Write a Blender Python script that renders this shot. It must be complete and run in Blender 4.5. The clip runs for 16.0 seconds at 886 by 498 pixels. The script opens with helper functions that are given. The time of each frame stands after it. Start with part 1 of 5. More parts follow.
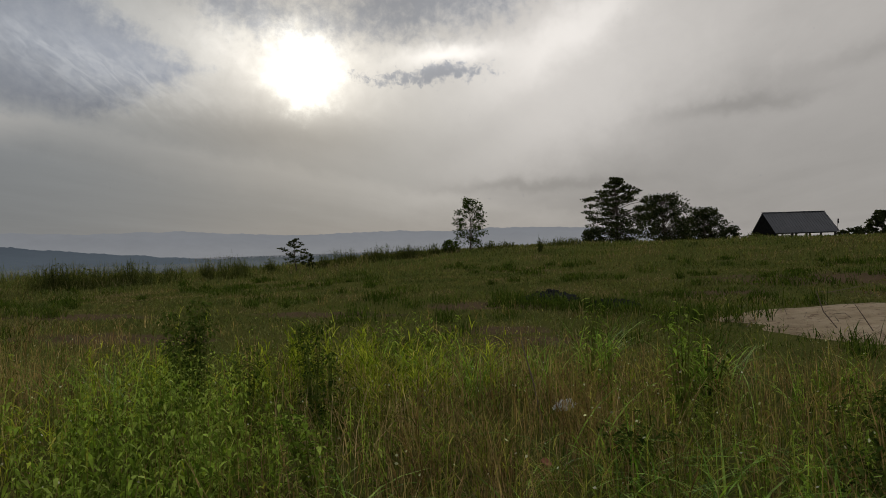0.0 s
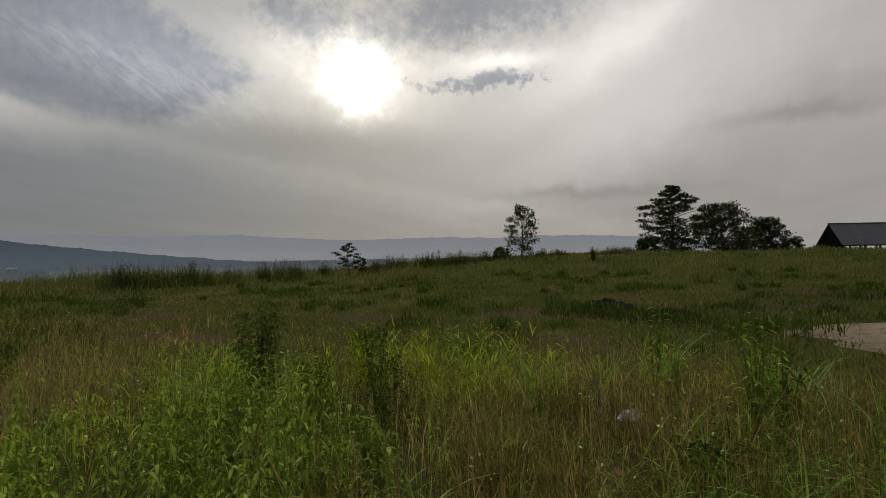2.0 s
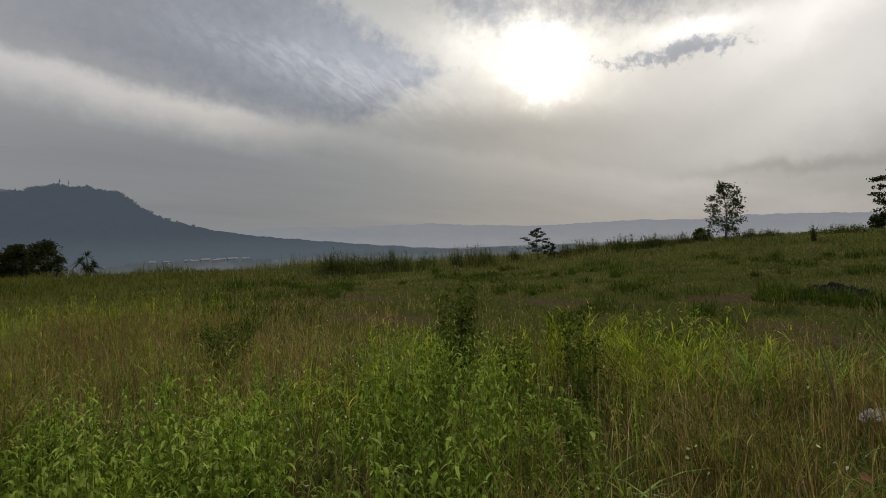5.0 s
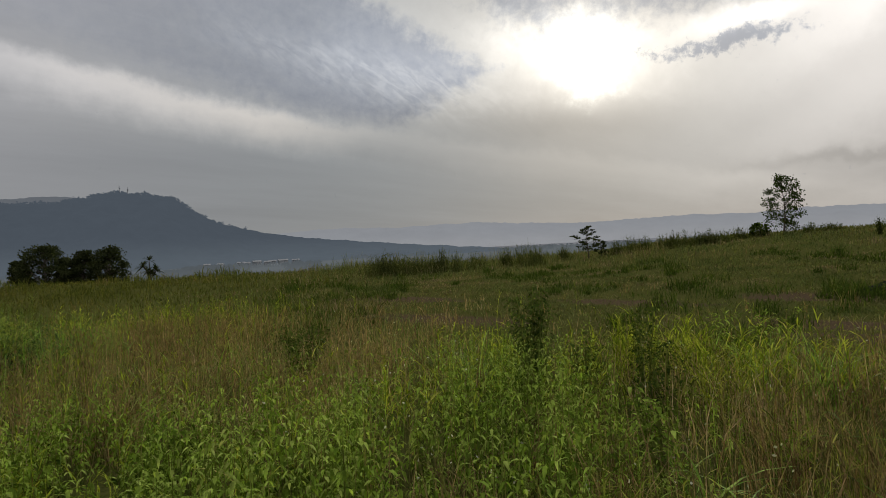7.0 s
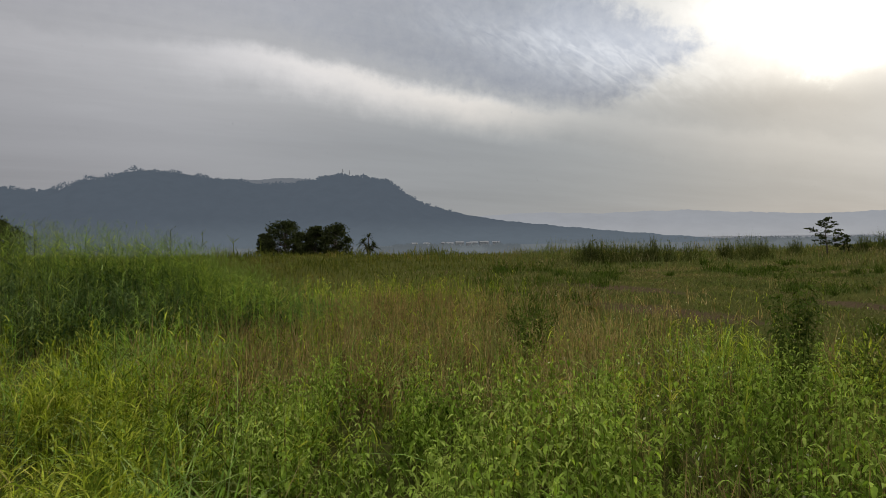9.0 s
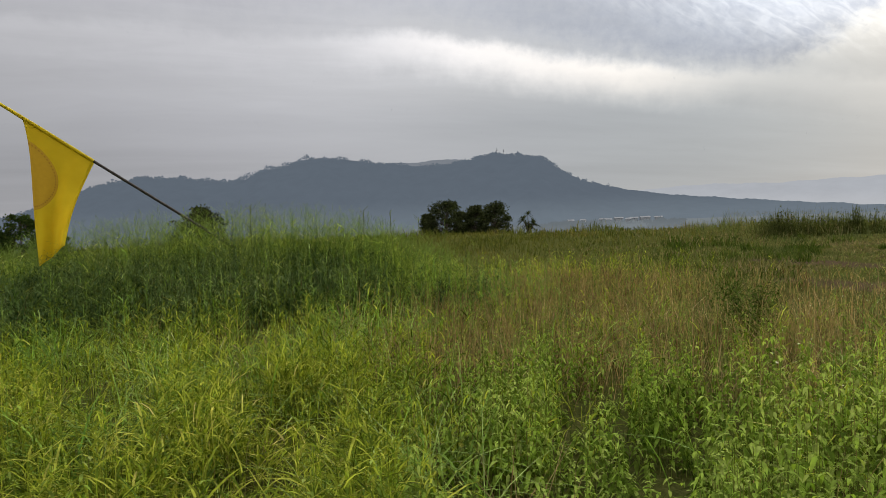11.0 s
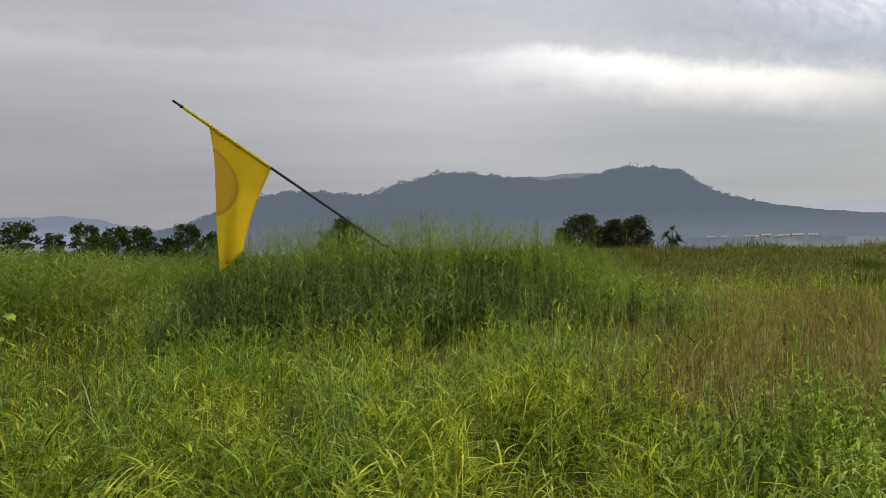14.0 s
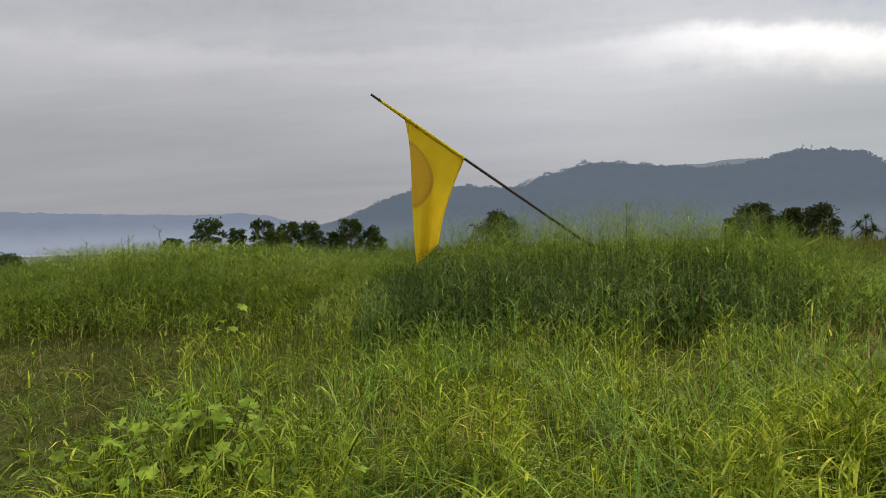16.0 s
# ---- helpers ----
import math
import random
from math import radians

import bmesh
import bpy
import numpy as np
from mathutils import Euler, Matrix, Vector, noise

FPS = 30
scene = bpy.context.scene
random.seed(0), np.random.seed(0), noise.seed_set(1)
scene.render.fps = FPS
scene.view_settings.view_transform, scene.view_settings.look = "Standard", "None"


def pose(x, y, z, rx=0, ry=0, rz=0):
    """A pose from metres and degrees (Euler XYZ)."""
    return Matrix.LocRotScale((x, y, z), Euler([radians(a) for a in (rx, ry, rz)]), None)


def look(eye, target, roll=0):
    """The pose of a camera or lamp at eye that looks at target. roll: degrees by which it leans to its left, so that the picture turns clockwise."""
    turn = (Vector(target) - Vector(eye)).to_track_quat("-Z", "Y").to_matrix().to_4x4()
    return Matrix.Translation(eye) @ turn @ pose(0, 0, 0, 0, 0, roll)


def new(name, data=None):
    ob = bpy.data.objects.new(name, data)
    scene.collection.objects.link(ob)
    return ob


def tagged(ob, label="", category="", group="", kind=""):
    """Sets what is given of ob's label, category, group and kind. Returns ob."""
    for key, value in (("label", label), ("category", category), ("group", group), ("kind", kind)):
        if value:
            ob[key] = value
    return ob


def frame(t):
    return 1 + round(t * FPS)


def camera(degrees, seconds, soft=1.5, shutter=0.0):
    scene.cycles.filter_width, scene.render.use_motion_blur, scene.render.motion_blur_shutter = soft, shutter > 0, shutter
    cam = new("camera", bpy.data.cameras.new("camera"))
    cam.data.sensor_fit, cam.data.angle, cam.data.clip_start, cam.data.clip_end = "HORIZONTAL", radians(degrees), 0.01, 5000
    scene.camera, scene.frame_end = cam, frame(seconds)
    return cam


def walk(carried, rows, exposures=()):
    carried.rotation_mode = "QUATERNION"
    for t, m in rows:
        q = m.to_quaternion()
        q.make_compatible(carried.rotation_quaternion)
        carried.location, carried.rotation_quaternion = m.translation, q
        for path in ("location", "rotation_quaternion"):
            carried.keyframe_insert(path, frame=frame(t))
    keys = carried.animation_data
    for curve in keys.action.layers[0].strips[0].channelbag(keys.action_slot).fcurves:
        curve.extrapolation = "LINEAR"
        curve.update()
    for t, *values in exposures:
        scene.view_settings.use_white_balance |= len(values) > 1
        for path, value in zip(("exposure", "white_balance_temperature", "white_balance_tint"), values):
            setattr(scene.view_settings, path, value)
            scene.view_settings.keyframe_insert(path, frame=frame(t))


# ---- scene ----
cam = camera(70.1, 16.0, soft=0.72)
PATH = [
    (0, (-0.04, 0.077, 1.476), (-0.567, 2.006, 1.467), -1.9),
    (0.5, (-0.062, 0.061, 1.482), (-0.665, 1.968, 1.502), -2.9),
    (1, (-0.101, 0.055, 1.47), (-0.738, 1.95, 1.48), -2.2),
    (1.5, (-0.13, 0.039, 1.461), (-0.776, 1.932, 1.466), -1.5),
    (2, (-0.153, 0.026, 1.465), (-0.829, 1.908, 1.481), -1.0),
    (2.5, (-0.188, 0.014, 1.463), (-0.915, 1.877, 1.491), -1.2),
    (3, (-0.229, -0.015, 1.455), (-1.049, 1.809, 1.478), -1.8),
    (3.5, (-0.258, -0.03, 1.453), (-1.144, 1.763, 1.479), -1.4),
    (4, (-0.273, -0.045, 1.451), (-1.239, 1.706, 1.487), -1.9),
    (4.5, (-0.272, -0.033, 1.434), (-1.393, 1.623, 1.429), -2.1),
    (5, (-0.224, 0.033, 1.44), (-1.42, 1.636, 1.426), -2.1),
    (7.5, (-0.275, -0.398, 1.523), (-1.633, 1.07, 1.518), -2.2),
    (8, (-0.354, -0.479, 1.525), (-1.796, 0.908, 1.535), -1.0),
    (8.5, (-0.449, -0.489, 1.518), (-2.024, 0.743, 1.52), -1.4),
    (9, (-0.473, -0.575, 1.528), (-2.185, 0.459, 1.489), -0.9),
    (9.5, (-0.51, -0.708, 1.545), (-2.35, 0.068, 1.446), -2.3),
    (12, (-1.092, -1.04, 1.464), (-3.032, -0.562, 1.382), -2.3),
    (12.5, (-1.273, -1.108, 1.46), (-3.238, -0.744, 1.392), -2.4),
    (13, (-1.469, -1.16, 1.456), (-3.447, -0.865, 1.433), -1.2),
    (13.5, (-1.596, -1.262, 1.454), (-3.59, -1.109, 1.417), 0.4),
    (14, (-1.737, -1.488, 1.462), (-3.727, -1.293, 1.426), -1.6),
    (14.5, (-1.803, -1.664, 1.475), (-3.795, -1.485, 1.431), -2.2),
    (15, (-1.918, -1.853, 1.455), (-3.914, -1.938, 1.365), -1.5),
    (15.5, (-2.104, -2.011, 1.48), (-4.099, -2.143, 1.433), -2.9),
    (16, (-2.188, -2.223, 1.476), (-4.17, -2.486, 1.431), -2.0),
]
EXPOSURES = [(0, -0.1), (4.0, -0.1), (5.0, 0.12), (8.0, 0.28), (8.5, 0.36), (9.0, 0.56), (9.5, 0.77), (12.0, 0.98), (16.0, 1.09)]
walk(cam, [(t, look(eye, target, roll)) for t, eye, target, roll in PATH], EXPOSURES)

# ---- node helpers ----
SUN_AZ, SUN_EL = 27.1, 15.5  # degrees; azimuth counted from +y towards -x


def way(az, el):
    a, e = radians(az), radians(el)
    return Vector((-math.sin(a) * math.cos(e), math.cos(a) * math.cos(e), math.sin(e)))


class Nodes:
    """Short forms for building a node tree."""

    def __init__(self, tree):
        self.tree = tree
        tree.nodes.clear()

    def add(self, kind):
        return self.tree.nodes.new(kind)

    def put(self, socket, value):
        if isinstance(value, bpy.types.NodeSocket):
            self.tree.links.new(value, socket)
        elif value is not None:
            socket.default_value = value

    def m(self, op, a, b=None, c=None, clamp=False):
        node = self.add("ShaderNodeMath")
        node.operation, node.use_clamp = op, clamp
        for socket, value in zip(node.inputs, (a, b, c)):
            self.put(socket, value)
        return node.outputs[0]

    def step(self, x, lo, hi, to_lo=0.0, to_hi=1.0):
        node = self.add("ShaderNodeMapRange")
        node.interpolation_type = "SMOOTHSTEP"
        for socket, value in zip(node.inputs, (x, lo, hi, to_lo, to_hi)):
            self.put(socket, value)
        return node.outputs[0]

    def noise(self, vector, scale, detail=3.0, rough=0.55, warp=0.0):
        node = self.add("ShaderNodeTexNoise")
        self.put(node.inputs["Vector"], vector)
        self.put(node.inputs["Scale"], scale)
        self.put(node.inputs["Detail"], detail)
        self.put(node.inputs["Roughness"], rough)
        self.put(node.inputs["Distortion"], warp)
        return node.outputs[0]

    def mix(self, fac, a, b, blend="MIX"):
        node = self.add("ShaderNodeMix")
        node.data_type, node.blend_type = "RGBA", blend
        self.put(node.inputs[0], fac)
        self.put(node.inputs[6], (*a, 1) if isinstance(a, tuple) and len(a) == 3 else a)
        self.put(node.inputs[7], (*b, 1) if isinstance(b, tuple) and len(b) == 3 else b)
        return node.outputs[2]

    def ramp(self, fac, stops):
        node = self.add("ShaderNodeValToRGB")
        while len(node.color_ramp.elements) < len(stops):
            node.color_ramp.elements.new(0.5)
        for element, (at, colour) in zip(node.color_ramp.elements, stops):
            element.position, element.color = at, (*colour, 1)
        self.put(node.inputs[0], fac)
        return node.outputs[0]

    def xyz(self, x, y, z):
        node = self.add("ShaderNodeCombineXYZ")
        for socket, value in zip(node.inputs, (x, y, z)):
            self.put(socket, value)
        return node.outputs[0]


# ---- sky: thin high overcast with the sun behind it ----
world = bpy.data.worlds.new("overcast_sky")
scene.world = world
world.use_nodes = True
n = Nodes(world.node_tree)
direction = n.add("ShaderNodeTexCoord").outputs["Generated"]
parts = n.add("ShaderNodeSeparateXYZ")
n.put(parts.inputs[0], direction)
dx, dy, dz = parts.outputs
az = n.m("MULTIPLY", n.m("ARCTAN2", n.m("MULTIPLY", dx, -1.0), dy), 57.29578)
el = n.m("MULTIPLY", n.m("ARCSINE", dz), 57.29578)
dot = n.add("ShaderNodeVectorMath")
dot.operation = "DOT_PRODUCT"
n.put(dot.inputs[0], direction)
n.put(dot.inputs[1], way(SUN_AZ, SUN_EL))
from_sun = n.m("MULTIPLY", n.m("ARCCOSINE", n.m("MINIMUM", dot.outputs["Value"], 0.999999)), 57.29578)
# wind-drawn cloud noise, in a flat layer overhead
above = n.m("MAXIMUM", n.m("ADD", dz, 0.08), 0.05)
layer = n.xyz(n.m("DIVIDE", dx, above), n.m("DIVIDE", dy, above), 0.0)
turned = n.add("ShaderNodeMapping")
turned.inputs["Rotation"].default_value = (0, 0, radians(38))
turned.inputs["Scale"].default_value = (1.0, 0.35, 1.0)
n.put(turned.inputs["Vector"], layer)
soft_noise = n.noise(turned.outputs[0], 0.9, 5.0, 0.55, 0.4)
fine_noise = n.noise(turned.outputs[0], 5.5, 5.0, 0.6, 0.6)
angles = n.xyz(az, el, 0.0)
wobble = n.m("SUBTRACT", n.noise(angles, 0.16, 4.0, 0.6), 0.5)
wobble2 = n.m("SUBTRACT", n.noise(angles, 0.45, 4.0, 0.65), 0.5)
torn = n.noise(angles, 0.5, 4.0, 0.6, 0.4)
az_w = n.m("MULTIPLY_ADD", wobble, 6.0, az)
el_w = n.m("MULTIPLY_ADD", wobble, 2.2, n.m("MULTIPLY_ADD", wobble2, 1.4, el))


def patch(a0, e0, ra, re, tilt=0.0, a=None, e=None):
    """A soft oval in the sky round azimuth a0 and elevation e0."""
    a, e = a or az_w, e or el_w
    c, s = math.cos(radians(tilt)), math.sin(radians(tilt))
    da, de = n.m("SUBTRACT", a, a0), n.m("SUBTRACT", e, e0)
    u = n.m("MULTIPLY_ADD", da, c / ra, n.m("MULTIPLY", de, s / ra))
    v = n.m("MULTIPLY_ADD", da, -s / re, n.m("MULTIPLY", de, c / re))
    d2 = n.m("MULTIPLY_ADD", u, u, n.m("MULTIPLY", v, v))
    return n.m("POWER", 2.71828, n.m("MULTIPLY", d2, -1.0))


def bell(x, width):
    q = n.m("DIVIDE", x, width)
    return n.m("POWER", 2.71828, n.m("MULTIPLY", n.m("MULTIPLY", q, q), -1.0))


def total(*terms):
    out = terms[0]
    for term in terms[1:]:
        out = n.m("ADD", out, term)
    return out


# the lower edge of the high cloud bank: a line that sinks towards the sun
edge = n.m("SUBTRACT", 15.3, n.m("MULTIPLY", n.m("MAXIMUM", n.m("SUBTRACT", 75.0, az), 0.0), 0.19))
over = n.m("SUBTRACT", el_w, edge)
comb_c, comb_s = math.cos(radians(36)), math.sin(radians(36))
lengthwise = n.m("MULTIPLY_ADD", az, comb_c * 0.55, n.m("MULTIPLY", el, comb_s * 0.55))
crosswise = n.m("MULTIPLY_ADD", az, -comb_s * 1.7, n.m("MULTIPLY", el, comb_c * 1.7))
feathers = n.step(n.noise(n.xyz(lengthwise, crosswise, 0.0), 0.9, 4.0, 0.55, 0.7), 0.30, 0.72)
torn2 = n.m("SUBTRACT", n.noise(angles, 0.85, 5.0, 0.62, 0.2), 0.5)
torn3 = n.m("SUBTRACT", n.noise(angles, 1.5, 5.0, 0.66, 0.3), 0.5)
gap = patch(49.0, 16.0, 9.5, 1.5, 14.5)
near_edge = n.m("ADD", gap, patch(41.0, 13.6, 6.0, 2.2, 14.0), clamp=True)
ripples = n.m("MULTIPLY", near_edge, feathers)
bank_end = n.m("ADD", 34.0, n.m("ADD", n.m("MULTIPLY", n.m("MAXIMUM", n.m("SUBTRACT", el, 15.2), 0.0), 1.75), n.m("MULTIPLY", n.m("MAXIMUM", n.m("SUBTRACT", 15.2, el), 0.0), 1.9)))
bank_side = n.m("SUBTRACT", n.m("MULTIPLY_ADD", torn2, 6.0, az), bank_end)
bank = n.m("MULTIPLY", n.step(n.m("MULTIPLY_ADD", torn2, 1.2, over), 0.0, n.step(az, 50.0, 85.0, 2.8, 5.5)), n.step(bank_side, -0.5, 4.5))
bank = n.m("MULTIPLY", bank, n.m("SUBTRACT", 1.0, n.m("MULTIPLY", near_edge, n.m("MULTIPLY_ADD", feathers, 0.34, 0.02))))
bank = n.m("MULTIPLY", bank, n.m("MULTIPLY_ADD", torn2, 0.8, 1.0))
bank = n.m("MULTIPLY", bank, n.step(el, 24.0, 45.0, 1.0, 0.35))
bright_line = n.m("MULTIPLY", n.m("MULTIPLY", n.step(over, -3.2, 0.3), n.step(over, 0.0, 1.5, 1.0, 0.0)),
                  n.m("MULTIPLY", n.step(az, 44.0, 58.0, 0.25, 1.0), n.step(az, 69.0, 86.0, 1.0, 0.15)))
dark_over = n.step(n.m("MULTIPLY_ADD", torn2, 1.3, n.m("ADD", patch(16.5, 21.2, 12.5, 3.2, -9.0), n.m("MULTIPLY", patch(33.0, 20.6, 4.5, 2.0, 8.0), 0.75))), 0.18, 1.05)
dark_small = n.step(n.m("MULTIPLY_ADD", torn3, 1.9, n.m("ADD", patch(14.6, 15.2, 4.0, 0.85, -4.0), n.m("MULTIPLY", patch(20.5, 15.0, 2.8, 0.9), 0.55))), 0.28, 0.85)
dark_streaks = total(n.m("MULTIPLY", patch(7.0, 5.2, 8.0, 0.55), 0.22), n.m("MULTIPLY", patch(-10.5, 10.7, 5.0, 0.7, -6.0), 0.25),
                     n.m("MULTIPLY", patch(-20.0, 13.5, 9.0, 0.8, -10.0), 0.15), n.m("MULTIPLY", patch(32.0, 10.5, 12.0, 1.6, 4.0), 0.16))
bright_streak = total(n.m("MULTIPLY", patch(3.0, 18.2, 10.0, 2.0, -28.0), 0.22), n.m("MULTIPLY", patch(14.5, 16.8, 4.5, 0.9, -4.0), 0.5),
                      n.m("MULTIPLY", patch(6.0, 9.0, 12.0, 3.0, -22.0), 0.09),
                      n.m("MULTIPLY", patch(5.0, 16.0, 15.0, 8.5, -10.0), 0.29), n.m("MULTIPLY", patch(46.0, 17.5, 11.0, 5.0, 10.0), 0.17), n.m("MULTIPLY", patch(43.5, 15.5, 5.5, 2.2, 12.0), 0.10))
glow = total(n.m("MULTIPLY", bell(from_sun, 20.0), 0.05), n.m("MULTIPLY", bell(from_sun, 10.0), 0.15),
             n.m("MULTIPLY", patch(28.5, 16.4, 8.5, 3.6, 8.0), n.m("MULTIPLY_ADD", torn, 0.5, 0.28)))
disc_angle = n.m("MULTIPLY_ADD", torn2, 1.1, n.m("MULTIPLY_ADD", wobble2, 4.5, from_sun))
disc = n.m("MULTIPLY", bell(disc_angle, 2.25), 1.9)
level = n.step(el, 2.0, 24.0, 0.255, 0.35)
level = n.m("MULTIPLY_ADD", n.step(el, 24.0, 75.0), 0.42, level)
level = n.m("MULTIPLY", level, n.m("MULTIPLY", n.step(az, -25.0, 26.0, 1.36, 1.0), n.step(az, 70.0, 115.0, 1.0, 0.74)))
level = n.m("MULTIPLY", level, n.m("MULTIPLY_ADD", soft_noise, 0.36, n.m("MULTIPLY_ADD", fine_noise, n.step(el, 6.0, 16.0, 0.05, 0.18), n.step(el, 6.0, 16.0, 0.795, 0.73))))
level = total(level, glow, n.m("MULTIPLY", bright_line, 0.21), n.m("MULTIPLY", bright_streak, 1.0), n.m("MULTIPLY", ripples, 0.07))
low_band = n.m("MULTIPLY", n.m("MULTIPLY", n.step(el, 12.5, 8.0), n.step(el, -1.0, 3.0, 0.6, 1.0)), n.m("MULTIPLY", n.step(az, 14.0, 32.0), n.step(az, 90.0, 60.0, 0.5, 1.0)))
shade = n.m("SUBTRACT", 1.0, total(n.m("MULTIPLY", low_band, 0.18), n.m("MULTIPLY", bank, n.step(az, 44.0, 78.0, 0.34, 0.12)), n.m("MULTIPLY", dark_over, 0.40), n.m("MULTIPLY", dark_small, 0.42), dark_streaks), clamp=True)
level = n.m("MULTIPLY", level, shade)
cool = n.m("ADD", n.m("MULTIPLY", bank, n.step(az, 50.0, 85.0, 0.85, 0.55)), n.m("MULTIPLY", n.m("ADD", dark_over, dark_small), 0.7), clamp=True)
tint = n.mix(n.step(az, 5.0, 35.0), (1.04, 0.99, 0.94), (0.975, 0.99, 0.985))
tint = n.mix(n.m("MULTIPLY", low_band, 0.8), tint, (0.93, 0.985, 1.03))
tint = n.mix(bright_line, tint, (1.04, 0.99, 0.92))
tint = n.mix(cool, tint, (0.90, 0.97, 1.12))
tint = n.mix(n.m("MULTIPLY", bell(from_sun, 13.0), n.m("SUBTRACT", 1.0, cool)), tint, (1.05, 0.99, 0.89))
tint = n.mix(n.step(az, 45.0, 95.0), tint, n.mix(0.7, tint, (0.985, 0.98, 1.06)))
clouds = n.mix(1.0, tint, n.xyz(level, level, level), "MULTIPLY")
clouds = n.mix(1.0, clouds, n.xyz(disc, n.m("MULTIPLY", disc, 0.97), n.m("MULTIPLY", disc, 0.86)), "ADD")
blue = n.add("ShaderNodeTexSky")
blue.sky_type, blue.sun_disc = "NISHITA", False
blue.sun_elevation, blue.sun_rotation = radians(SUN_EL), radians(-SUN_AZ)
blue_sky = n.mix(1.0, blue.outputs[0], (0.08, 0.08, 0.08), "MULTIPLY")
sky = n.mix(0.985, blue_sky, clouds)
back = n.add("ShaderNodeBackground")
n.put(back.inputs["Color"], sky)
back.inputs["Strength"].default_value = 1.0
n.put(n.add("ShaderNodeOutputWorld").inputs[0], back.outputs[0])

sun_data = bpy.data.lights.new("sun", "SUN")
sun_data.energy, sun_data.angle, sun_data.color = 1.5, radians(10), (1.0, 0.93, 0.8)
sun = new("sun", sun_data)
sun.matrix_world = look(way(SUN_AZ, SUN_EL) * 80, (0, 0, 0))

# ---- materials ----
def material(name):
    mat = bpy.data.materials.new(name)
    mat.use_nodes = True
    return mat, Nodes(mat.node_tree)


def finish(k, shader):
    k.put(k.add("ShaderNodeOutputMaterial").inputs["Surface"], shader)


def principled(k, colour, rough=0.7, metal=0.0, bump=None, bump_size=0.02, gloss=0.3):
    b = k.add("ShaderNodeBsdfPrincipled" if gloss >= 0.06 else "ShaderNodeBsdfDiffuse")
    if gloss < 0.06:  # quite matt
        k.put(b.inputs["Color"], (*colour, 1) if isinstance(colour, tuple) else colour)
        b.inputs["Roughness"].default_value = 1.0
        if bump is not None:
            bp = k.add("ShaderNodeBump")
            k.put(bp.inputs["Height"], bump)
            bp.inputs["Distance"].default_value = bump_size
            k.put(b.inputs["Normal"], bp.outputs[0])
        return b.outputs[0]
    k.put(b.inputs["Base Color"], (*colour, 1) if isinstance(colour, tuple) else colour)
    k.put(b.inputs["Roughness"], rough)
    k.put(b.inputs["Metallic"], metal)
    k.put(b.inputs["Specular IOR Level"], gloss)
    if bump is not None:
        bp = k.add("ShaderNodeBump")
        k.put(bp.inputs["Height"], bump)
        bp.inputs["Distance"].default_value = bump_size
        k.put(b.inputs["Normal"], bp.outputs[0])
    return b.outputs[0]


def foliage(name, stops, through_light=0.45, rough=0.5, gloss=0.25, patchy=0.35, patch_size=0.6):
    """Leaves and blades: each one its own shade, in patches over the ground, with light shining through."""
    mat, k = material(name)
    island = k.add("ShaderNodeNewGeometry").outputs["Random Per Island"]
    place = k.add("ShaderNodeTexCoord").outputs["Object"]
    patches = k.noise(place, patch_size, 3.0)
    fac = k.m("ADD", k.m("MULTIPLY", island, 1.0 - patchy), k.m("MULTIPLY", k.step(patches, 0.3, 0.7), patchy))
    colour = k.ramp(fac, stops)
    mottled = k.m("MULTIPLY", k.m("MULTIPLY_ADD", k.noise(place, 60.0, 2.0), 0.6, 0.7), k.step(k.noise(place, 9.0, 3.0, 0.65), 0.33, 0.67, 0.5, 1.5))
    colour = k.mix(1.0, colour, k.xyz(mottled, mottled, mottled), "MULTIPLY")
    surface = principled(k, colour, rough, gloss=gloss)
    glow = k.add("ShaderNodeBsdfTranslucent")
    k.put(glow.inputs[0], k.mix(1.0, colour, (1.25, 1.3, 0.55), "MULTIPLY"))
    both = k.add("ShaderNodeMixShader")
    k.put(both.inputs[0], through_light)
    k.put(both.inputs[1], surface)
    k.put(both.inputs[2], glow.outputs[0])
    finish(k, both.outputs[0])
    return mat


GREEN = foliage("fresh_grass", [(0.0, (0.021, 0.040, 0.008)), (0.3, (0.122, 0.173, 0.020)), (0.64, (0.301, 0.350, 0.039)), (0.9, (0.445, 0.456, 0.086)), (1.0, (0.621, 0.507, 0.232))], 0.34, rough=0.65, gloss=0.03, patchy=0.3, patch_size=1.1)
PALE = foliage("pale_broad_grass", [(0.0, (0.088, 0.186, 0.025)), (0.6, (0.209, 0.321, 0.052)), (0.92, (0.342, 0.424, 0.152)), (1.0, (0.479, 0.435, 0.233))], 0.35, rough=0.6, gloss=0.10)
THIN = foliage("thin_brownish_grass", [(0.0, (0.027, 0.034, 0.009)), (0.35, (0.103, 0.136, 0.024)), (0.65, (0.213, 0.236, 0.045)), (0.88, (0.354, 0.336, 0.083)), (1.0, (0.488, 0.424, 0.192))], 0.3, rough=0.75, gloss=0.03, patchy=0.3, patch_size=1.1)
RIM_WEED = foliage("rim_weeds", [(0.0, (0.039, 0.050, 0.018)), (0.6, (0.073, 0.086, 0.029)), (1.0, (0.129, 0.129, 0.049))], 0.3, rough=0.9, gloss=0.03)
DRY = foliage("dry_grass", [(0.0, (0.065, 0.040, 0.022)), (0.25, (0.178, 0.118, 0.062)), (0.45, (0.312, 0.220, 0.118)), (0.7, (0.161, 0.175, 0.053)), (0.85, (0.377, 0.276, 0.163)), (1.0, (0.561, 0.439, 0.313))], 0.3, rough=0.75, gloss=0.03)
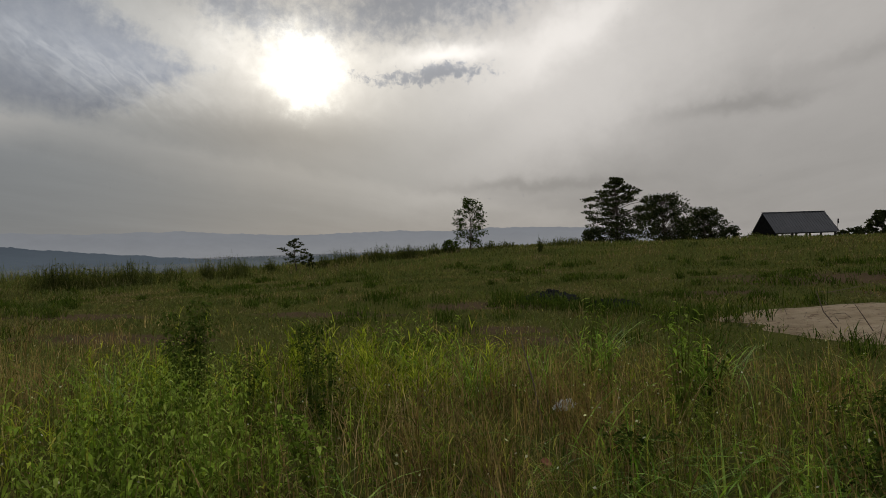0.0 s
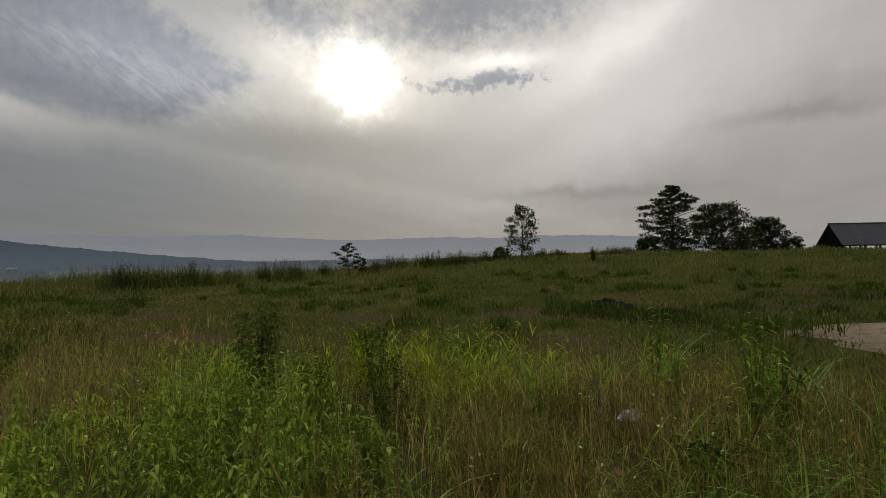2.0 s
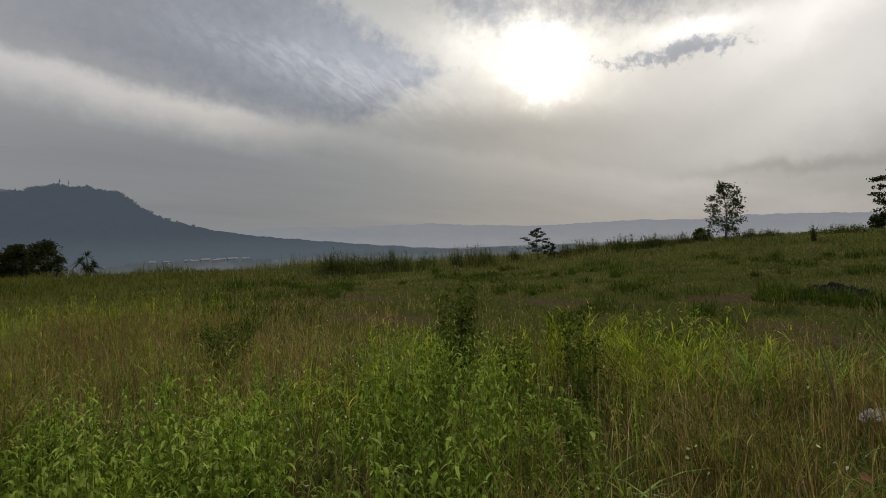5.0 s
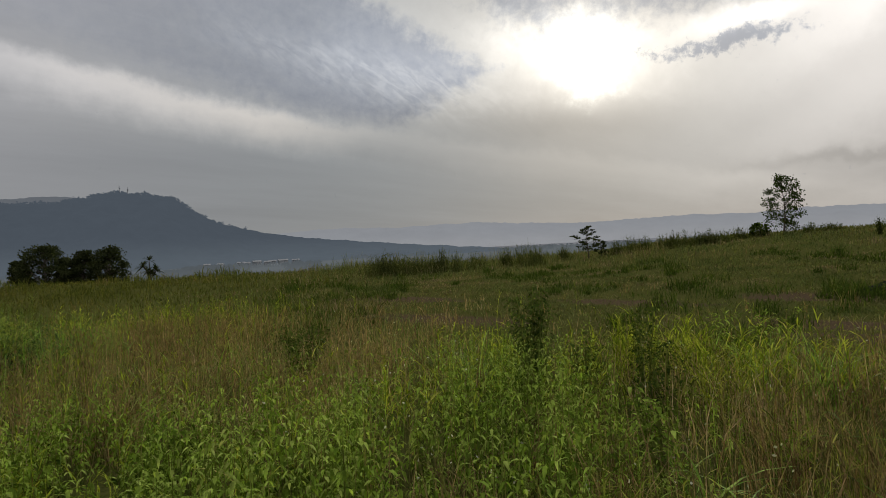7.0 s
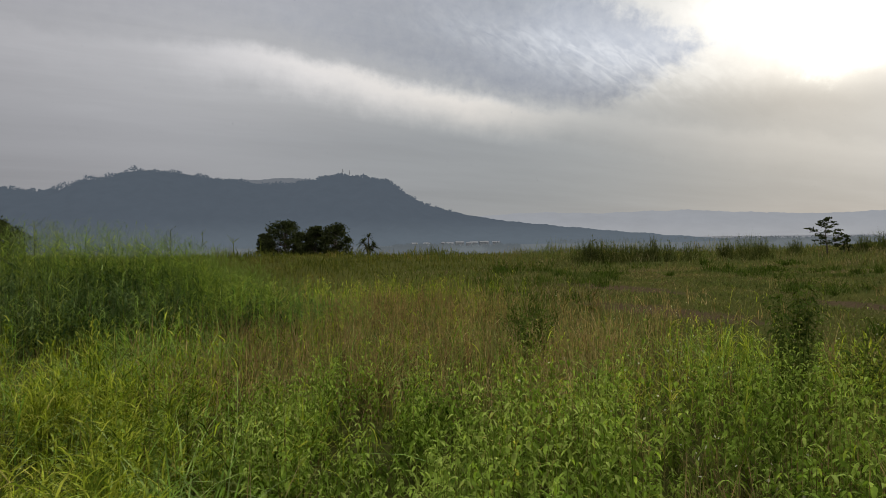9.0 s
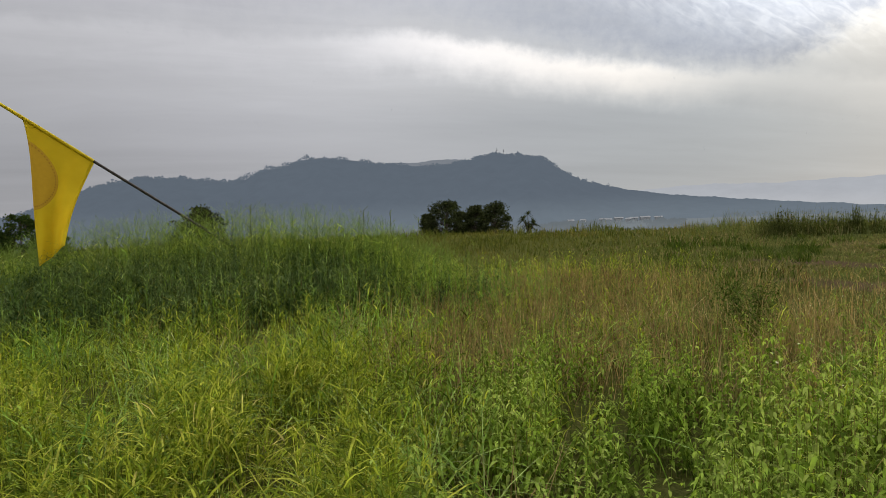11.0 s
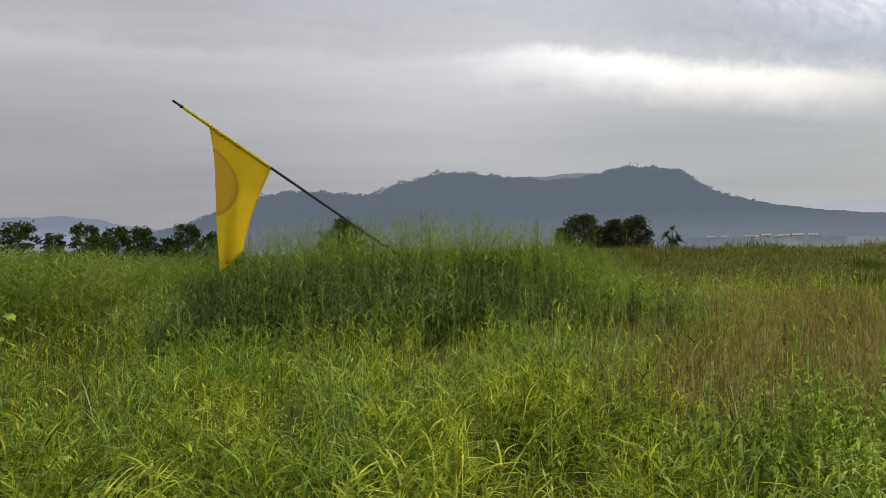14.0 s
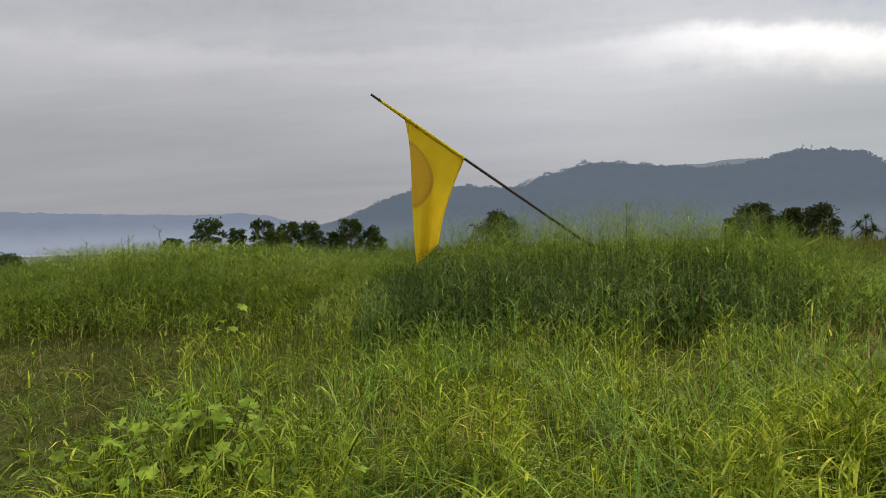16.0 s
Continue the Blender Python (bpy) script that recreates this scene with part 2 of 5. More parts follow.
FIELD = foliage("field_grass", [(0.0, (0.045, 0.052, 0.015)), (0.4, (0.077, 0.090, 0.023)), (0.75, (0.120, 0.116, 0.034)), (1.0, (0.189, 0.142, 0.065))], 0.3, rough=0.9, gloss=0.03, patchy=0.6, patch_size=0.22)
OLIVE = foliage("olive_grass", [(0.0, (0.052, 0.072, 0.026)), (0.35, (0.098, 0.120, 0.044)), (0.6, (0.145, 0.145, 0.059)), (0.8, (0.184, 0.151, 0.085)), (1.0, (0.229, 0.178, 0.127))], 0.25, rough=0.9, gloss=0.03, patchy=0.7, patch_size=0.35)
TALL = foliage("tall_mound_grass", [(0.0, (0.063, 0.110, 0.020)), (0.35, (0.179, 0.254, 0.043)), (0.75, (0.347, 0.408, 0.088)), (1.0, (0.485, 0.458, 0.247))], 0.32, rough=0.6, gloss=0.03)
SEED = foliage("seed_heads", [(0.0, (0.089, 0.153, 0.030)), (0.5, (0.138, 0.196, 0.054)), (1.0, (0.221, 0.238, 0.115))], 0.4, rough=0.9, gloss=0.03)
HERB = foliage("herb_leaves", [(0.0, (0.037, 0.068, 0.010)), (0.35, (0.138, 0.214, 0.030)), (0.75, (0.262, 0.366, 0.064)), (0.95, (0.396, 0.468, 0.127)), (1.0, (0.587, 0.503, 0.092))], 0.32, rough=0.7, gloss=0.03, patchy=0.2)
HERB_TIP = foliage("herb_tips", [(0.0, (0.132, 0.209, 0.031)), (0.5, (0.246, 0.333, 0.063)), (1.0, (0.378, 0.437, 0.136))], 0.3, rough=0.7, gloss=0.03)
SHRUB = foliage("shrub_leaves", [(0.0, (0.022, 0.040, 0.009)), (0.5, (0.055, 0.088, 0.017)), (0.85, (0.109, 0.151, 0.032)), (1.0, (0.168, 0.194, 0.057))], 0.2, rough=0.8, gloss=0.03)
VINE = foliage("vine_leaves", [(0.0, (0.061, 0.122, 0.015)), (0.6, (0.163, 0.264, 0.028)), (0.93, (0.283, 0.345, 0.048)), (1.0, (0.507, 0.385, 0.038))], 0.42, rough=0.55, gloss=0.10)
TREE = foliage("tree_leaves", [(0.0, (0.022, 0.030, 0.015)), (0.6, (0.039, 0.048, 0.022)), (1.0, (0.073, 0.081, 0.037))], 0.2, rough=0.8, gloss=0.03, patch_size=0.5)
TREE_GREEN = foliage("edge_tree_leaves", [(0.0, (0.019, 0.034, 0.009)), (0.6, (0.036, 0.061, 0.016)), (1.0, (0.077, 0.086, 0.024))], 0.25, rough=0.8, gloss=0.03, patch_size=0.5)
PALE_SPECK = foliage("pale_specks", [(0.0, (0.35, 0.36, 0.27)), (1.0, (0.62, 0.62, 0.55))], 0.3, rough=0.8, gloss=0.05)
STEM = foliage("green_stems", [(0.0, (0.081, 0.122, 0.025)), (0.6, (0.152, 0.182, 0.038)), (1.0, (0.224, 0.163, 0.068))], 0.1, rough=0.8, gloss=0.03)


def make_bark():
    mat, k = material("bark")
    place = k.add("ShaderNodeTexCoord").outputs["Object"]
    grain = k.noise(place, 9.0, 5.0, 0.7)
    finish(k, principled(k, k.ramp(grain, [(0.3, (0.035, 0.026, 0.02)), (0.7, (0.11, 0.09, 0.07))]), 0.9, bump=grain, bump_size=0.03))
    return mat


BARK = make_bark()


def make_soil():
    """Reddish earth with short dead grass, pebbles and mossy patches."""
    mat, k = material("field_soil")
    place = k.add("ShaderNodeTexCoord").outputs["Object"]
    big, mid, fine = k.noise(place, 0.12, 4.0), k.noise(place, 0.9, 5.0, 0.65), k.noise(place, 22.0, 4.0, 0.7)
    earth = k.ramp(fine, [(0.25, (0.05, 0.036, 0.022)), (0.55, (0.115, 0.084, 0.052)), (0.8, (0.21, 0.16, 0.105))])
    turf = k.ramp(fine, [(0.25, (0.048, 0.054, 0.016)), (0.55, (0.095, 0.102, 0.029)), (0.85, (0.16, 0.148, 0.052))])
    worn = k.add("ShaderNodeAttribute")
    worn.attribute_name = "worn"
    ragged = k.m("ADD", worn.outputs["Fac"], k.m("MULTIPLY", k.m("SUBTRACT", k.m("ADD", k.m("MULTIPLY", big, 0.5), k.m("MULTIPLY", mid, 0.9)), 0.7), 1.6))
    cover = k.step(ragged, 0.25, 0.75)
    colour = k.mix(cover, turf, earth)
    relief = k.m("ADD", k.m("MULTIPLY", mid, 0.6), k.m("MULTIPLY", fine, 0.4))
    finish(k, principled(k, colour, 0.95, bump=relief, bump_size=0.06, gloss=0.02))
    return mat


SOIL = make_soil()


def make_sand():
    mat, k = material("pale_sand")
    place = k.add("ShaderNodeTexCoord").outputs["Object"]
    mid, fine = k.noise(place, 1.4, 5.0, 0.6), k.noise(place, 60.0, 3.0, 0.7)
    specks = k.step(k.noise(place, 7.0, 5.0, 0.78), 0.54, 0.62)
    colour = k.ramp(mid, [(0.3, (0.25, 0.195, 0.13)), (0.5, (0.40, 0.325, 0.225)), (0.75, (0.52, 0.43, 0.31))])
    colour = k.mix(k.m("MULTIPLY", specks, 0.7), colour, (0.16, 0.11, 0.08))
    finish(k, principled(k, colour, 0.95, bump=k.m("ADD", k.m("MULTIPLY", mid, 0.8), k.m("MULTIPLY", fine, 0.2)), bump_size=0.12, gloss=0.02))
    return mat


SAND = make_sand()


def plain(name, low, high, rough=0.6, metal=0.0, scale=8.0, bump_size=0.01, gloss=0.3):
    mat, k = material(name)
    place = k.add("ShaderNodeTexCoord").outputs["Object"]
    grain = k.m("ADD", k.m("MULTIPLY", k.noise(place, scale, 4.0, 0.65), 0.6), k.m("MULTIPLY", k.noise(place, scale * 7, 3.0, 0.7), 0.4))
    finish(k, principled(k, k.ramp(grain, [(0.3, low), (0.7, high)]), rough, metal, grain, bump_size, gloss))
    return mat


GRAVEL = plain("dark_gravel", (0.012, 0.012, 0.015), (0.042, 0.043, 0.05), 0.85, scale=3.0, bump_size=0.02, gloss=0.02)
ROOF_SHEET = plain("grey_roof_sheet", (0.06, 0.064, 0.074), (0.09, 0.095, 0.108), 0.6, 0.1, 0.6, 0.004, 0.12)
DARK_BOARD = plain("dark_gable_board", (0.012, 0.012, 0.012), (0.026, 0.025, 0.024), 0.85, 0.0, 2.0, 0.01, 0.02)
POST = plain("grey_post", (0.035, 0.034, 0.033), (0.07, 0.067, 0.064), 0.8, gloss=0.02)
WHITE_PLASTIC = plain("white_plastic", (0.26, 0.27, 0.27), (0.48, 0.49, 0.49), 0.5, 0.0, 12.0, 0.003, 0.3)
TWIG = plain("dry_twig", (0.08, 0.06, 0.045), (0.2, 0.16, 0.12), 0.9, 0.0, 25.0, 0.003)
DEAD_LEAF = plain("dead_leaf", (0.13, 0.06, 0.035), (0.25, 0.125, 0.07), 0.8, 0.0, 30.0, 0.003, 0.1)
POLE_WOOD = plain("weathered_bamboo", (0.014, 0.012, 0.012), (0.05, 0.042, 0.036), 0.6, 0.0, 14.0, 0.003)
FAR_ROOF = plain("far_pale_walls", (0.20, 0.215, 0.235), (0.30, 0.315, 0.335), 0.9, 0.0, 0.1)
MAST_STEEL = plain("mast_steel", (0.10, 0.11, 0.13), (0.16, 0.17, 0.19), 0.7, 0.3, 0.5)


def make_cloth():
    mat, k = material("yellow_cloth")
    place = k.add("ShaderNodeTexCoord").outputs["Object"]
    weave, soft = k.noise(place, 260.0, 2.0), k.noise(place, 3.0, 4.0, 0.6)
    colour = k.ramp(soft, [(0.3, (0.62, 0.47, 0.012)), (0.7, (0.74, 0.59, 0.02))])
    surface = principled(k, colour, 0.75, bump=k.m("ADD", k.m("MULTIPLY", weave, 0.1), soft), bump_size=0.006, gloss=0.2)
    glow = k.add("ShaderNodeBsdfTranslucent")
    k.put(glow.inputs[0], (0.75, 0.55, 0.012, 1))
    both = k.add("ShaderNodeMixShader")
    k.put(both.inputs[0], 0.4)
    k.put(both.inputs[1], surface)
    k.put(both.inputs[2], glow.outputs[0])
    finish(k, both.outputs[0])
    return mat


CLOTH = make_cloth()
EMBLEM = plain("printed_emblem", (0.36, 0.215, 0.008), (0.44, 0.27, 0.010), 0.8, 0.0, 20.0, 0.001)
EMBLEM_LINE = plain("printed_emblem_line", (0.22, 0.115, 0.008), (0.28, 0.15, 0.01), 0.8, 0.0, 20.0, 0.001)


def glowing_haze(name, top, foot, z_foot, z_top, grain=0.02):
    """Far hills: plain glowing backdrop, kilometres of haze painted in, palest over the valley."""
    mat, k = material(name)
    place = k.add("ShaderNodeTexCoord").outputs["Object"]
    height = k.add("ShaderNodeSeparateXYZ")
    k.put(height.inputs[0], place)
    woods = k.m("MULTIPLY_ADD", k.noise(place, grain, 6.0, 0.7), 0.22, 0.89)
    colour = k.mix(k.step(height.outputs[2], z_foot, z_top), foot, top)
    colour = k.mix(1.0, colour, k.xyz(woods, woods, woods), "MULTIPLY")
    # the haze is emitted as a colour; no air is modelled
    haze_glow = k.add("ShaderNodeEmission")
    k.put(haze_glow.inputs[0], colour)
    finish(k, haze_glow.outputs[0])
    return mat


# painted haze colours that glow: top first, then the paler foot
HILL = glowing_haze("hazed_hill_glow", (0.057, 0.070, 0.087), (0.077, 0.094, 0.112), -20, 70)
SADDLE = glowing_haze("hazed_saddle_glow", (0.10, 0.11, 0.125), (0.12, 0.13, 0.145), -20, 200)
FAR_HILL = glowing_haze("hazed_far_hills_glow", (0.212, 0.222, 0.240), (0.240, 0.247, 0.261), -20, 100, 0.006)
LEFT_HILL = glowing_haze("hazed_left_hills_glow", (0.100, 0.117, 0.153), (0.150, 0.168, 0.205), -5, 110, 0.01)
PLAIN_WOOD = glowing_haze("hazed_valley_woods", (0.060, 0.070, 0.078), (0.085, 0.097, 0.105), -24, -2, 0.03)


def make_water():
    mat, k = material("lake_water")
    place = k.add("ShaderNodeTexCoord").outputs["Object"]
    finish(k, principled(k, (0.24, 0.255, 0.28), 0.8, bump=k.noise(place, 0.05, 3.0), bump_size=0.5, gloss=0.05))
    return mat


WATER = make_water()
VALLEY_FLOOR = glowing_haze("hazed_floor_glow", (0.090, 0.102, 0.108), (0.100, 0.113, 0.122), -30, 0, 0.01)
MOUND_WEED = foliage("mound_weed_leaves", [(0.0, (0.020, 0.039, 0.014)), (0.45, (0.067, 0.111, 0.036)), (0.8, (0.162, 0.229, 0.086)), (1.0, (0.283, 0.330, 0.171))], 0.25, rough=0.65, gloss=0.03)
TUSSOCK = foliage("tussock_grass", [(0.0, (0.024, 0.042, 0.009)), (0.6, (0.056, 0.089, 0.018)), (1.0, (0.121, 0.140, 0.035))], 0.25, rough=0.8, gloss=0.03)
TRODDEN = foliage("trodden_grass", [(0.0, (0.046, 0.061, 0.016)), (0.5, (0.116, 0.139, 0.034)), (0.85, (0.198, 0.193, 0.068)), (1.0, (0.270, 0.185, 0.106))], 0.25, rough=0.8, gloss=0.03)

# ---- mesh helpers ----
rng = np.random.default_rng(7)


def mesh_of(name, verts, faces):
    """A mesh from numpy arrays: vertices (n, 3) and triangles or quads (m, 3 or 4)."""
    verts, faces = np.asarray(verts, np.float32).reshape(-1, 3), np.asarray(faces, np.int32)
    me = bpy.data.meshes.new(name)
    me.vertices.add(len(verts))
    me.vertices.foreach_set("co", verts.ravel())
    me.loops.add(faces.size)
    me.loops.foreach_set("vertex_index", faces.ravel())
    me.polygons.add(len(faces))
    me.polygons.foreach_set("loop_start", np.arange(0, faces.size, faces.shape[1], dtype=np.int32))
    me.update(calc_edges=True)
    return me


def smooth(me):
    me.polygons.foreach_set("use_smooth", np.ones(len(me.polygons), bool))
    return me


def part(name, shape, mat, parent=None, label=""):
    """One mesh object from a bmesh or a mesh, under its thing."""
    if isinstance(shape, bmesh.types.BMesh):
        me = bpy.data.meshes.new(name)
        shape.to_mesh(me)
        shape.free()
    else:
        me = shape
    me.materials.append(mat)
    ob = new(name, me)
    ob.parent = parent
    return tagged(ob, label)


def box(bm, size, m=Matrix(), bevel=0.0):
    made = bmesh.ops.create_cube(bm, size=1, matrix=m @ Matrix.Diagonal((*size, 1)))
    if bevel:
        edges = {e for v in made["verts"] for e in v.link_edges}
        bmesh.ops.bevel(bm, geom=list(edges), offset=bevel, segments=2, affect="EDGES")


def tube(points, radii, sides=7):
    """A bent, tapering stem through the points, as vertices and quads."""
    pts, rings = [Vector(p) for p in points], []
    for i, p in enumerate(pts):
        d = (pts[min(i + 1, len(pts) - 1)] - pts[max(i - 1, 0)]).normalized()
        a = d.cross(Vector((0.31, 0.95, 0.1)) if abs(d.y) < 0.9 else Vector((1, 0, 0))).normalized()
        b = d.cross(a)
        rings += [p + float(radii[i]) * (math.cos(q) * a + math.sin(q) * b) for q in (2 * math.pi * s / sides for s in range(sides))]
    faces = [(i * sides + s, i * sides + (s + 1) % sides, (i + 1) * sides + (s + 1) % sides, (i + 1) * sides + s) for i in range(len(pts) - 1) for s in range(sides)]
    return rings, faces


def joined(pieces):
    """Several (vertices, faces) of the same face size in one."""
    verts, faces, start = [], [], 0
    for v, f in pieces:
        verts.append(np.asarray(v, float).reshape(-1, 3))
        faces.append(np.asarray(f, int) + start)
        start += len(verts[-1])
    return np.concatenate(verts), np.concatenate(faces)


def ramp01(x, lo, hi):
    t = np.clip((np.asarray(x, float) - lo) / (hi - lo), 0, 1)
    return t * t * (3 - 2 * t)


def bumps(x, y, size, seed=0):
    """Cheap smooth unevenness between about -1 and 1."""
    x, y = np.asarray(x, float) / size + seed * 3.1, np.asarray(y, float) / size - seed * 1.7
    return (np.sin(x * 1.3 + 1.7 * np.sin(y * 0.7)) + np.sin(y * 1.9 + 1.3 * np.sin(x * 0.9)) + np.sin((x + y) * 0.83 + seed)) / 3


def polar(x, y):
    return np.degrees(np.arctan2(-np.asarray(x, float), y)), np.hypot(x, y)


# ---- the lie of the land: a flat hilltop field over a wide valley ----
VALLEY = -21.0
MOUND = (-11.6, -0.75)


def mound_at(x, y):
    u, v = (np.asarray(x, float) - MOUND[0]) / 1.9, np.asarray(y, float) - MOUND[1]
    v = v / np.where(v > 0, 2.9, 3.8)
    return np.exp(-(u * u) ** 1.3 - (v * v) ** 1.6)


def hump_at(x, y):
    """The lower swell of ground beside the mound."""
    u, v = (np.asarray(x, float) + 13.6) / 2.4, (np.asarray(y, float) + 8.9) / 4.7
    return np.exp(-(u * u) ** 1.2 - (v * v) ** 1.3)


def ground(x, y):
    a, r = polar(x, y)
    up = ramp01(a, 34, 8) * ramp01(np.abs(a), 150, 100)
    z = 1.15 * up * ramp01(r, 14, 62) - 1.5 * up * ramp01(r, 66, 125)
    z = z + 0.06 * bumps(x, y, 4.0, 1) * ramp01(r, 3, 12) + 0.12 * bumps(x, y, 19.0, 2) * ramp01(r, 15, 40)
    rim = 58 + 75 * up + 6 * bumps(a, a * 0.3, 14.0, 3)
    drop = np.maximum(r - rim, 0)
    z = z - (-VALLEY + 1) * (1 - np.exp(-(drop / 90.0) ** 1.4))
    z = np.where(r > 500, VALLEY, z)
    return z + 0.75 * mound_at(x, y) + 0.74 * hump_at(x, y)


def worn_at(x, y):
    """Bare trodden earth: a track across the field and some patches, and hollows at random."""
    x, y = np.asarray(x, float), np.asarray(y, float)
    out = 0.0 * x
    for cx, cy, rx, ry in ((-3.3, 15.6, 2.0, 1.0), (-2.2, 11.0, 1.3, 0.7), (-1.3, 9.7, 1.2, 0.6), (6.6, 21.5, 4.2, 2.6), (7.4, 17.2, 2.6, 1.2), (-8.5, 9.2, 2.6, 0.8), (-6.6, 13.5, 2.2, 0.8), (2.5, 18.0, 1.8, 0.8), (-13.0, 12.5, 3.0, 0.9)):
        out = np.maximum(out, np.exp(-(((x - cx) / rx) ** 2 + ((y - cy) / ry) ** 2)))
    return out


def build_ground():
    radii = np.concatenate([np.arange(0.5, 20, 0.4), np.geomspace(20, 140, 70), np.geomspace(145, 4950, 40)])
    turns = np.radians(np.arange(0, 360, 1.5))
    R, A = np.meshgrid(radii, turns, indexing="ij")
    X, Y = -R * np.sin(A), R * np.cos(A)
    verts = np.stack([X, Y, ground(X, Y)], -1).reshape(-1, 3)
    verts = np.concatenate([verts, [[0, 0, 0]]])
    nr, na = R.shape
    i, j = np.meshgrid(np.arange(nr - 1), np.arange(na), indexing="ij")
    k = (j + 1) % na
    quads = np.stack([i * na + j, i * na + k, (i + 1) * na + k, (i + 1) * na + j], -1).reshape(-1, 4)[:, ::-1]
    middle = np.array([(j, (j + 1) % na, nr * na, nr * na) for j in range(na)])
    me = bpy.data.meshes.new("ground")
    me.from_pydata(verts.tolist(), [], [tuple(q) for q in quads] + [(int(a), int(b), int(c)) for a, b, c, _ in middle])
    ob = part("ground", smooth(me), SOIL)
    me.attributes.new("worn", "FLOAT", "POINT").data.foreach_set("value", worn_at(verts[:, 0], verts[:, 1]).astype(np.float32))
    # the far faces glow in a painted haze colour
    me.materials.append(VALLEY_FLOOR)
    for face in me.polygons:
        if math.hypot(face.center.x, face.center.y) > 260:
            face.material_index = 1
    tagged(ob, "hilltop field of reddish earth and turf above a valley", "ground", kind="structure")


build_ground()


# ---- the distance ----
def ridge(name, r_crest, depth, profile, mat, label, rough=2.0, trees=0.0, step=0.12):
    """A range of hills that stands round the valley; profile: azimuth and height angle of its crest."""
    az = np.arange(profile[0][0], profile[-1][0], step)
    crest = 1.48 + r_crest * np.tan(np.radians(np.interp(az, [p[0] for p in profile], [p[1] for p in profile])))
    crest = crest + rough * (bumps(az, az * 0.37, 0.5, 4) + 0.6 * bumps(az, az * 0.7, 0.17, 5))
    rows, levels = [], np.array([0, 0.12, 0.25, 0.4, 0.55, 0.7, 0.85, 0.95, 1.0, 0.75, 0.3, 0.0])
    for n_row, h in enumerate(levels):
        back = n_row > 8
        r = r_crest + (depth * 0.25 * (n_row - 8) if back else -depth * (1 - h) ** 0.8)
        r = r + (0 if h in (0, 1) else 1) * depth * 0.09 * bumps(az * 3, az + n_row * 0.5, 2.2, n_row)
        z = VALLEY - 2 + (crest - VALLEY + 2) * h
        rows.append(np.stack([-r * np.sin(np.radians(az)), r * np.cos(np.radians(az)), z + 0 * az], -1))
    verts = np.array(rows)
    nl, na = verts.shape[:2]
    i, j = np.meshgrid(np.arange(nl - 1), np.arange(na - 1), indexing="ij")
    quads = np.stack([i * na + j, (i + 1) * na + j, (i + 1) * na + j + 1, i * na + j + 1], -1).reshape(-1, 4)
    ob = part(name, smooth(mesh_of(name, verts, quads)), mat)
    tagged(ob, label, "hill", kind="structure")
    return az, crest


HILL_CREST = [(34, -0.6), (38, -0.25), (43, 0.22), (47.9, 0.75), (52.9, 1.3), (55.4, 1.7), (58, 2.26), (60.5, 2.96), (62, 3.84), (63.8, 5.1),
              (66, 5.42), (68, 5.58), (70, 5.28), (72, 4.84), (74.9, 4.75), (78.6, 5.2), (82.1, 5.68), (84.8, 5.72), (87.1, 5.0), (88.5, 4.85),
              (90.2, 4.05), (91.5, 3.92), (95, 4.22), (98.4, 4.33), (102, 3.5), (106, 1.85), (109, 0.9), (112, 0.2), (116, -0.5)]
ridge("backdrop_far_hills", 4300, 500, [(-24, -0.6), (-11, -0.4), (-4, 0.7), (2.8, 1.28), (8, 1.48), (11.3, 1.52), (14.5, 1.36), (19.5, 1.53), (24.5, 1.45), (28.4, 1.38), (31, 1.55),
      (34, 1.68), (37.8, 1.95), (43, 1.9), (45, 1.84), (49, 2.02), (52, 2.0), (56, 1.75), (62, 1.3), (80, 1.0)], FAR_HILL, "mountain range beyond the lake with pale haze in its colour", 4.0)
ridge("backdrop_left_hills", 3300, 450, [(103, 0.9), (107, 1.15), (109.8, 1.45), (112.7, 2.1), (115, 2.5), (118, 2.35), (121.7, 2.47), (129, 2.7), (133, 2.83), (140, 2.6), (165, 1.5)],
      LEFT_HILL, "wooded hills above a lake with blue mist in their colour", 4.0)
ridge("backdrop_saddle_hill", 2800, 400, [(66, 4.4), (70, 5.15), (72.5, 5.38), (74.9, 5.2), (78.6, 5.2), (82, 4.6), (86, 3.5)], SADDLE, "ridge behind the wooded hill with haze in its colour", 2.0)
hill_az, hill_top = ridge("backdrop_wooded_hill", 2250, 600, HILL_CREST, HILL, "long dark wooded hill with morning haze in its colour", 2.2)


def leaf_cards(centres, size, squash=0.6):
    """Small leaf-like triangles pairs, turned at random, round the centres given."""
    c = np.asarray(centres, float).reshape(-1, 3)
    k = len(c)
    u = rng.normal(size=(k, 3))
    u /= np.linalg.norm(u, axis=1)[:, None]
    v = np.cross(u, rng.normal(size=(k, 3)))
    v /= np.linalg.norm(v, axis=1)[:, None]
    s = np.asarray(size, float).reshape(-1, 1) * rng.uniform(0.7, 1.3, (k, 1))
    verts = np.stack([c - u * s, c + v * s * squash * 0.6, c + u * s, c - v * s * squash * 0.6], 1)
    base = np.arange(k)[:, None] * 4
    return verts.reshape(-1, 3), base + np.array([[0, 1, 2, 3]])


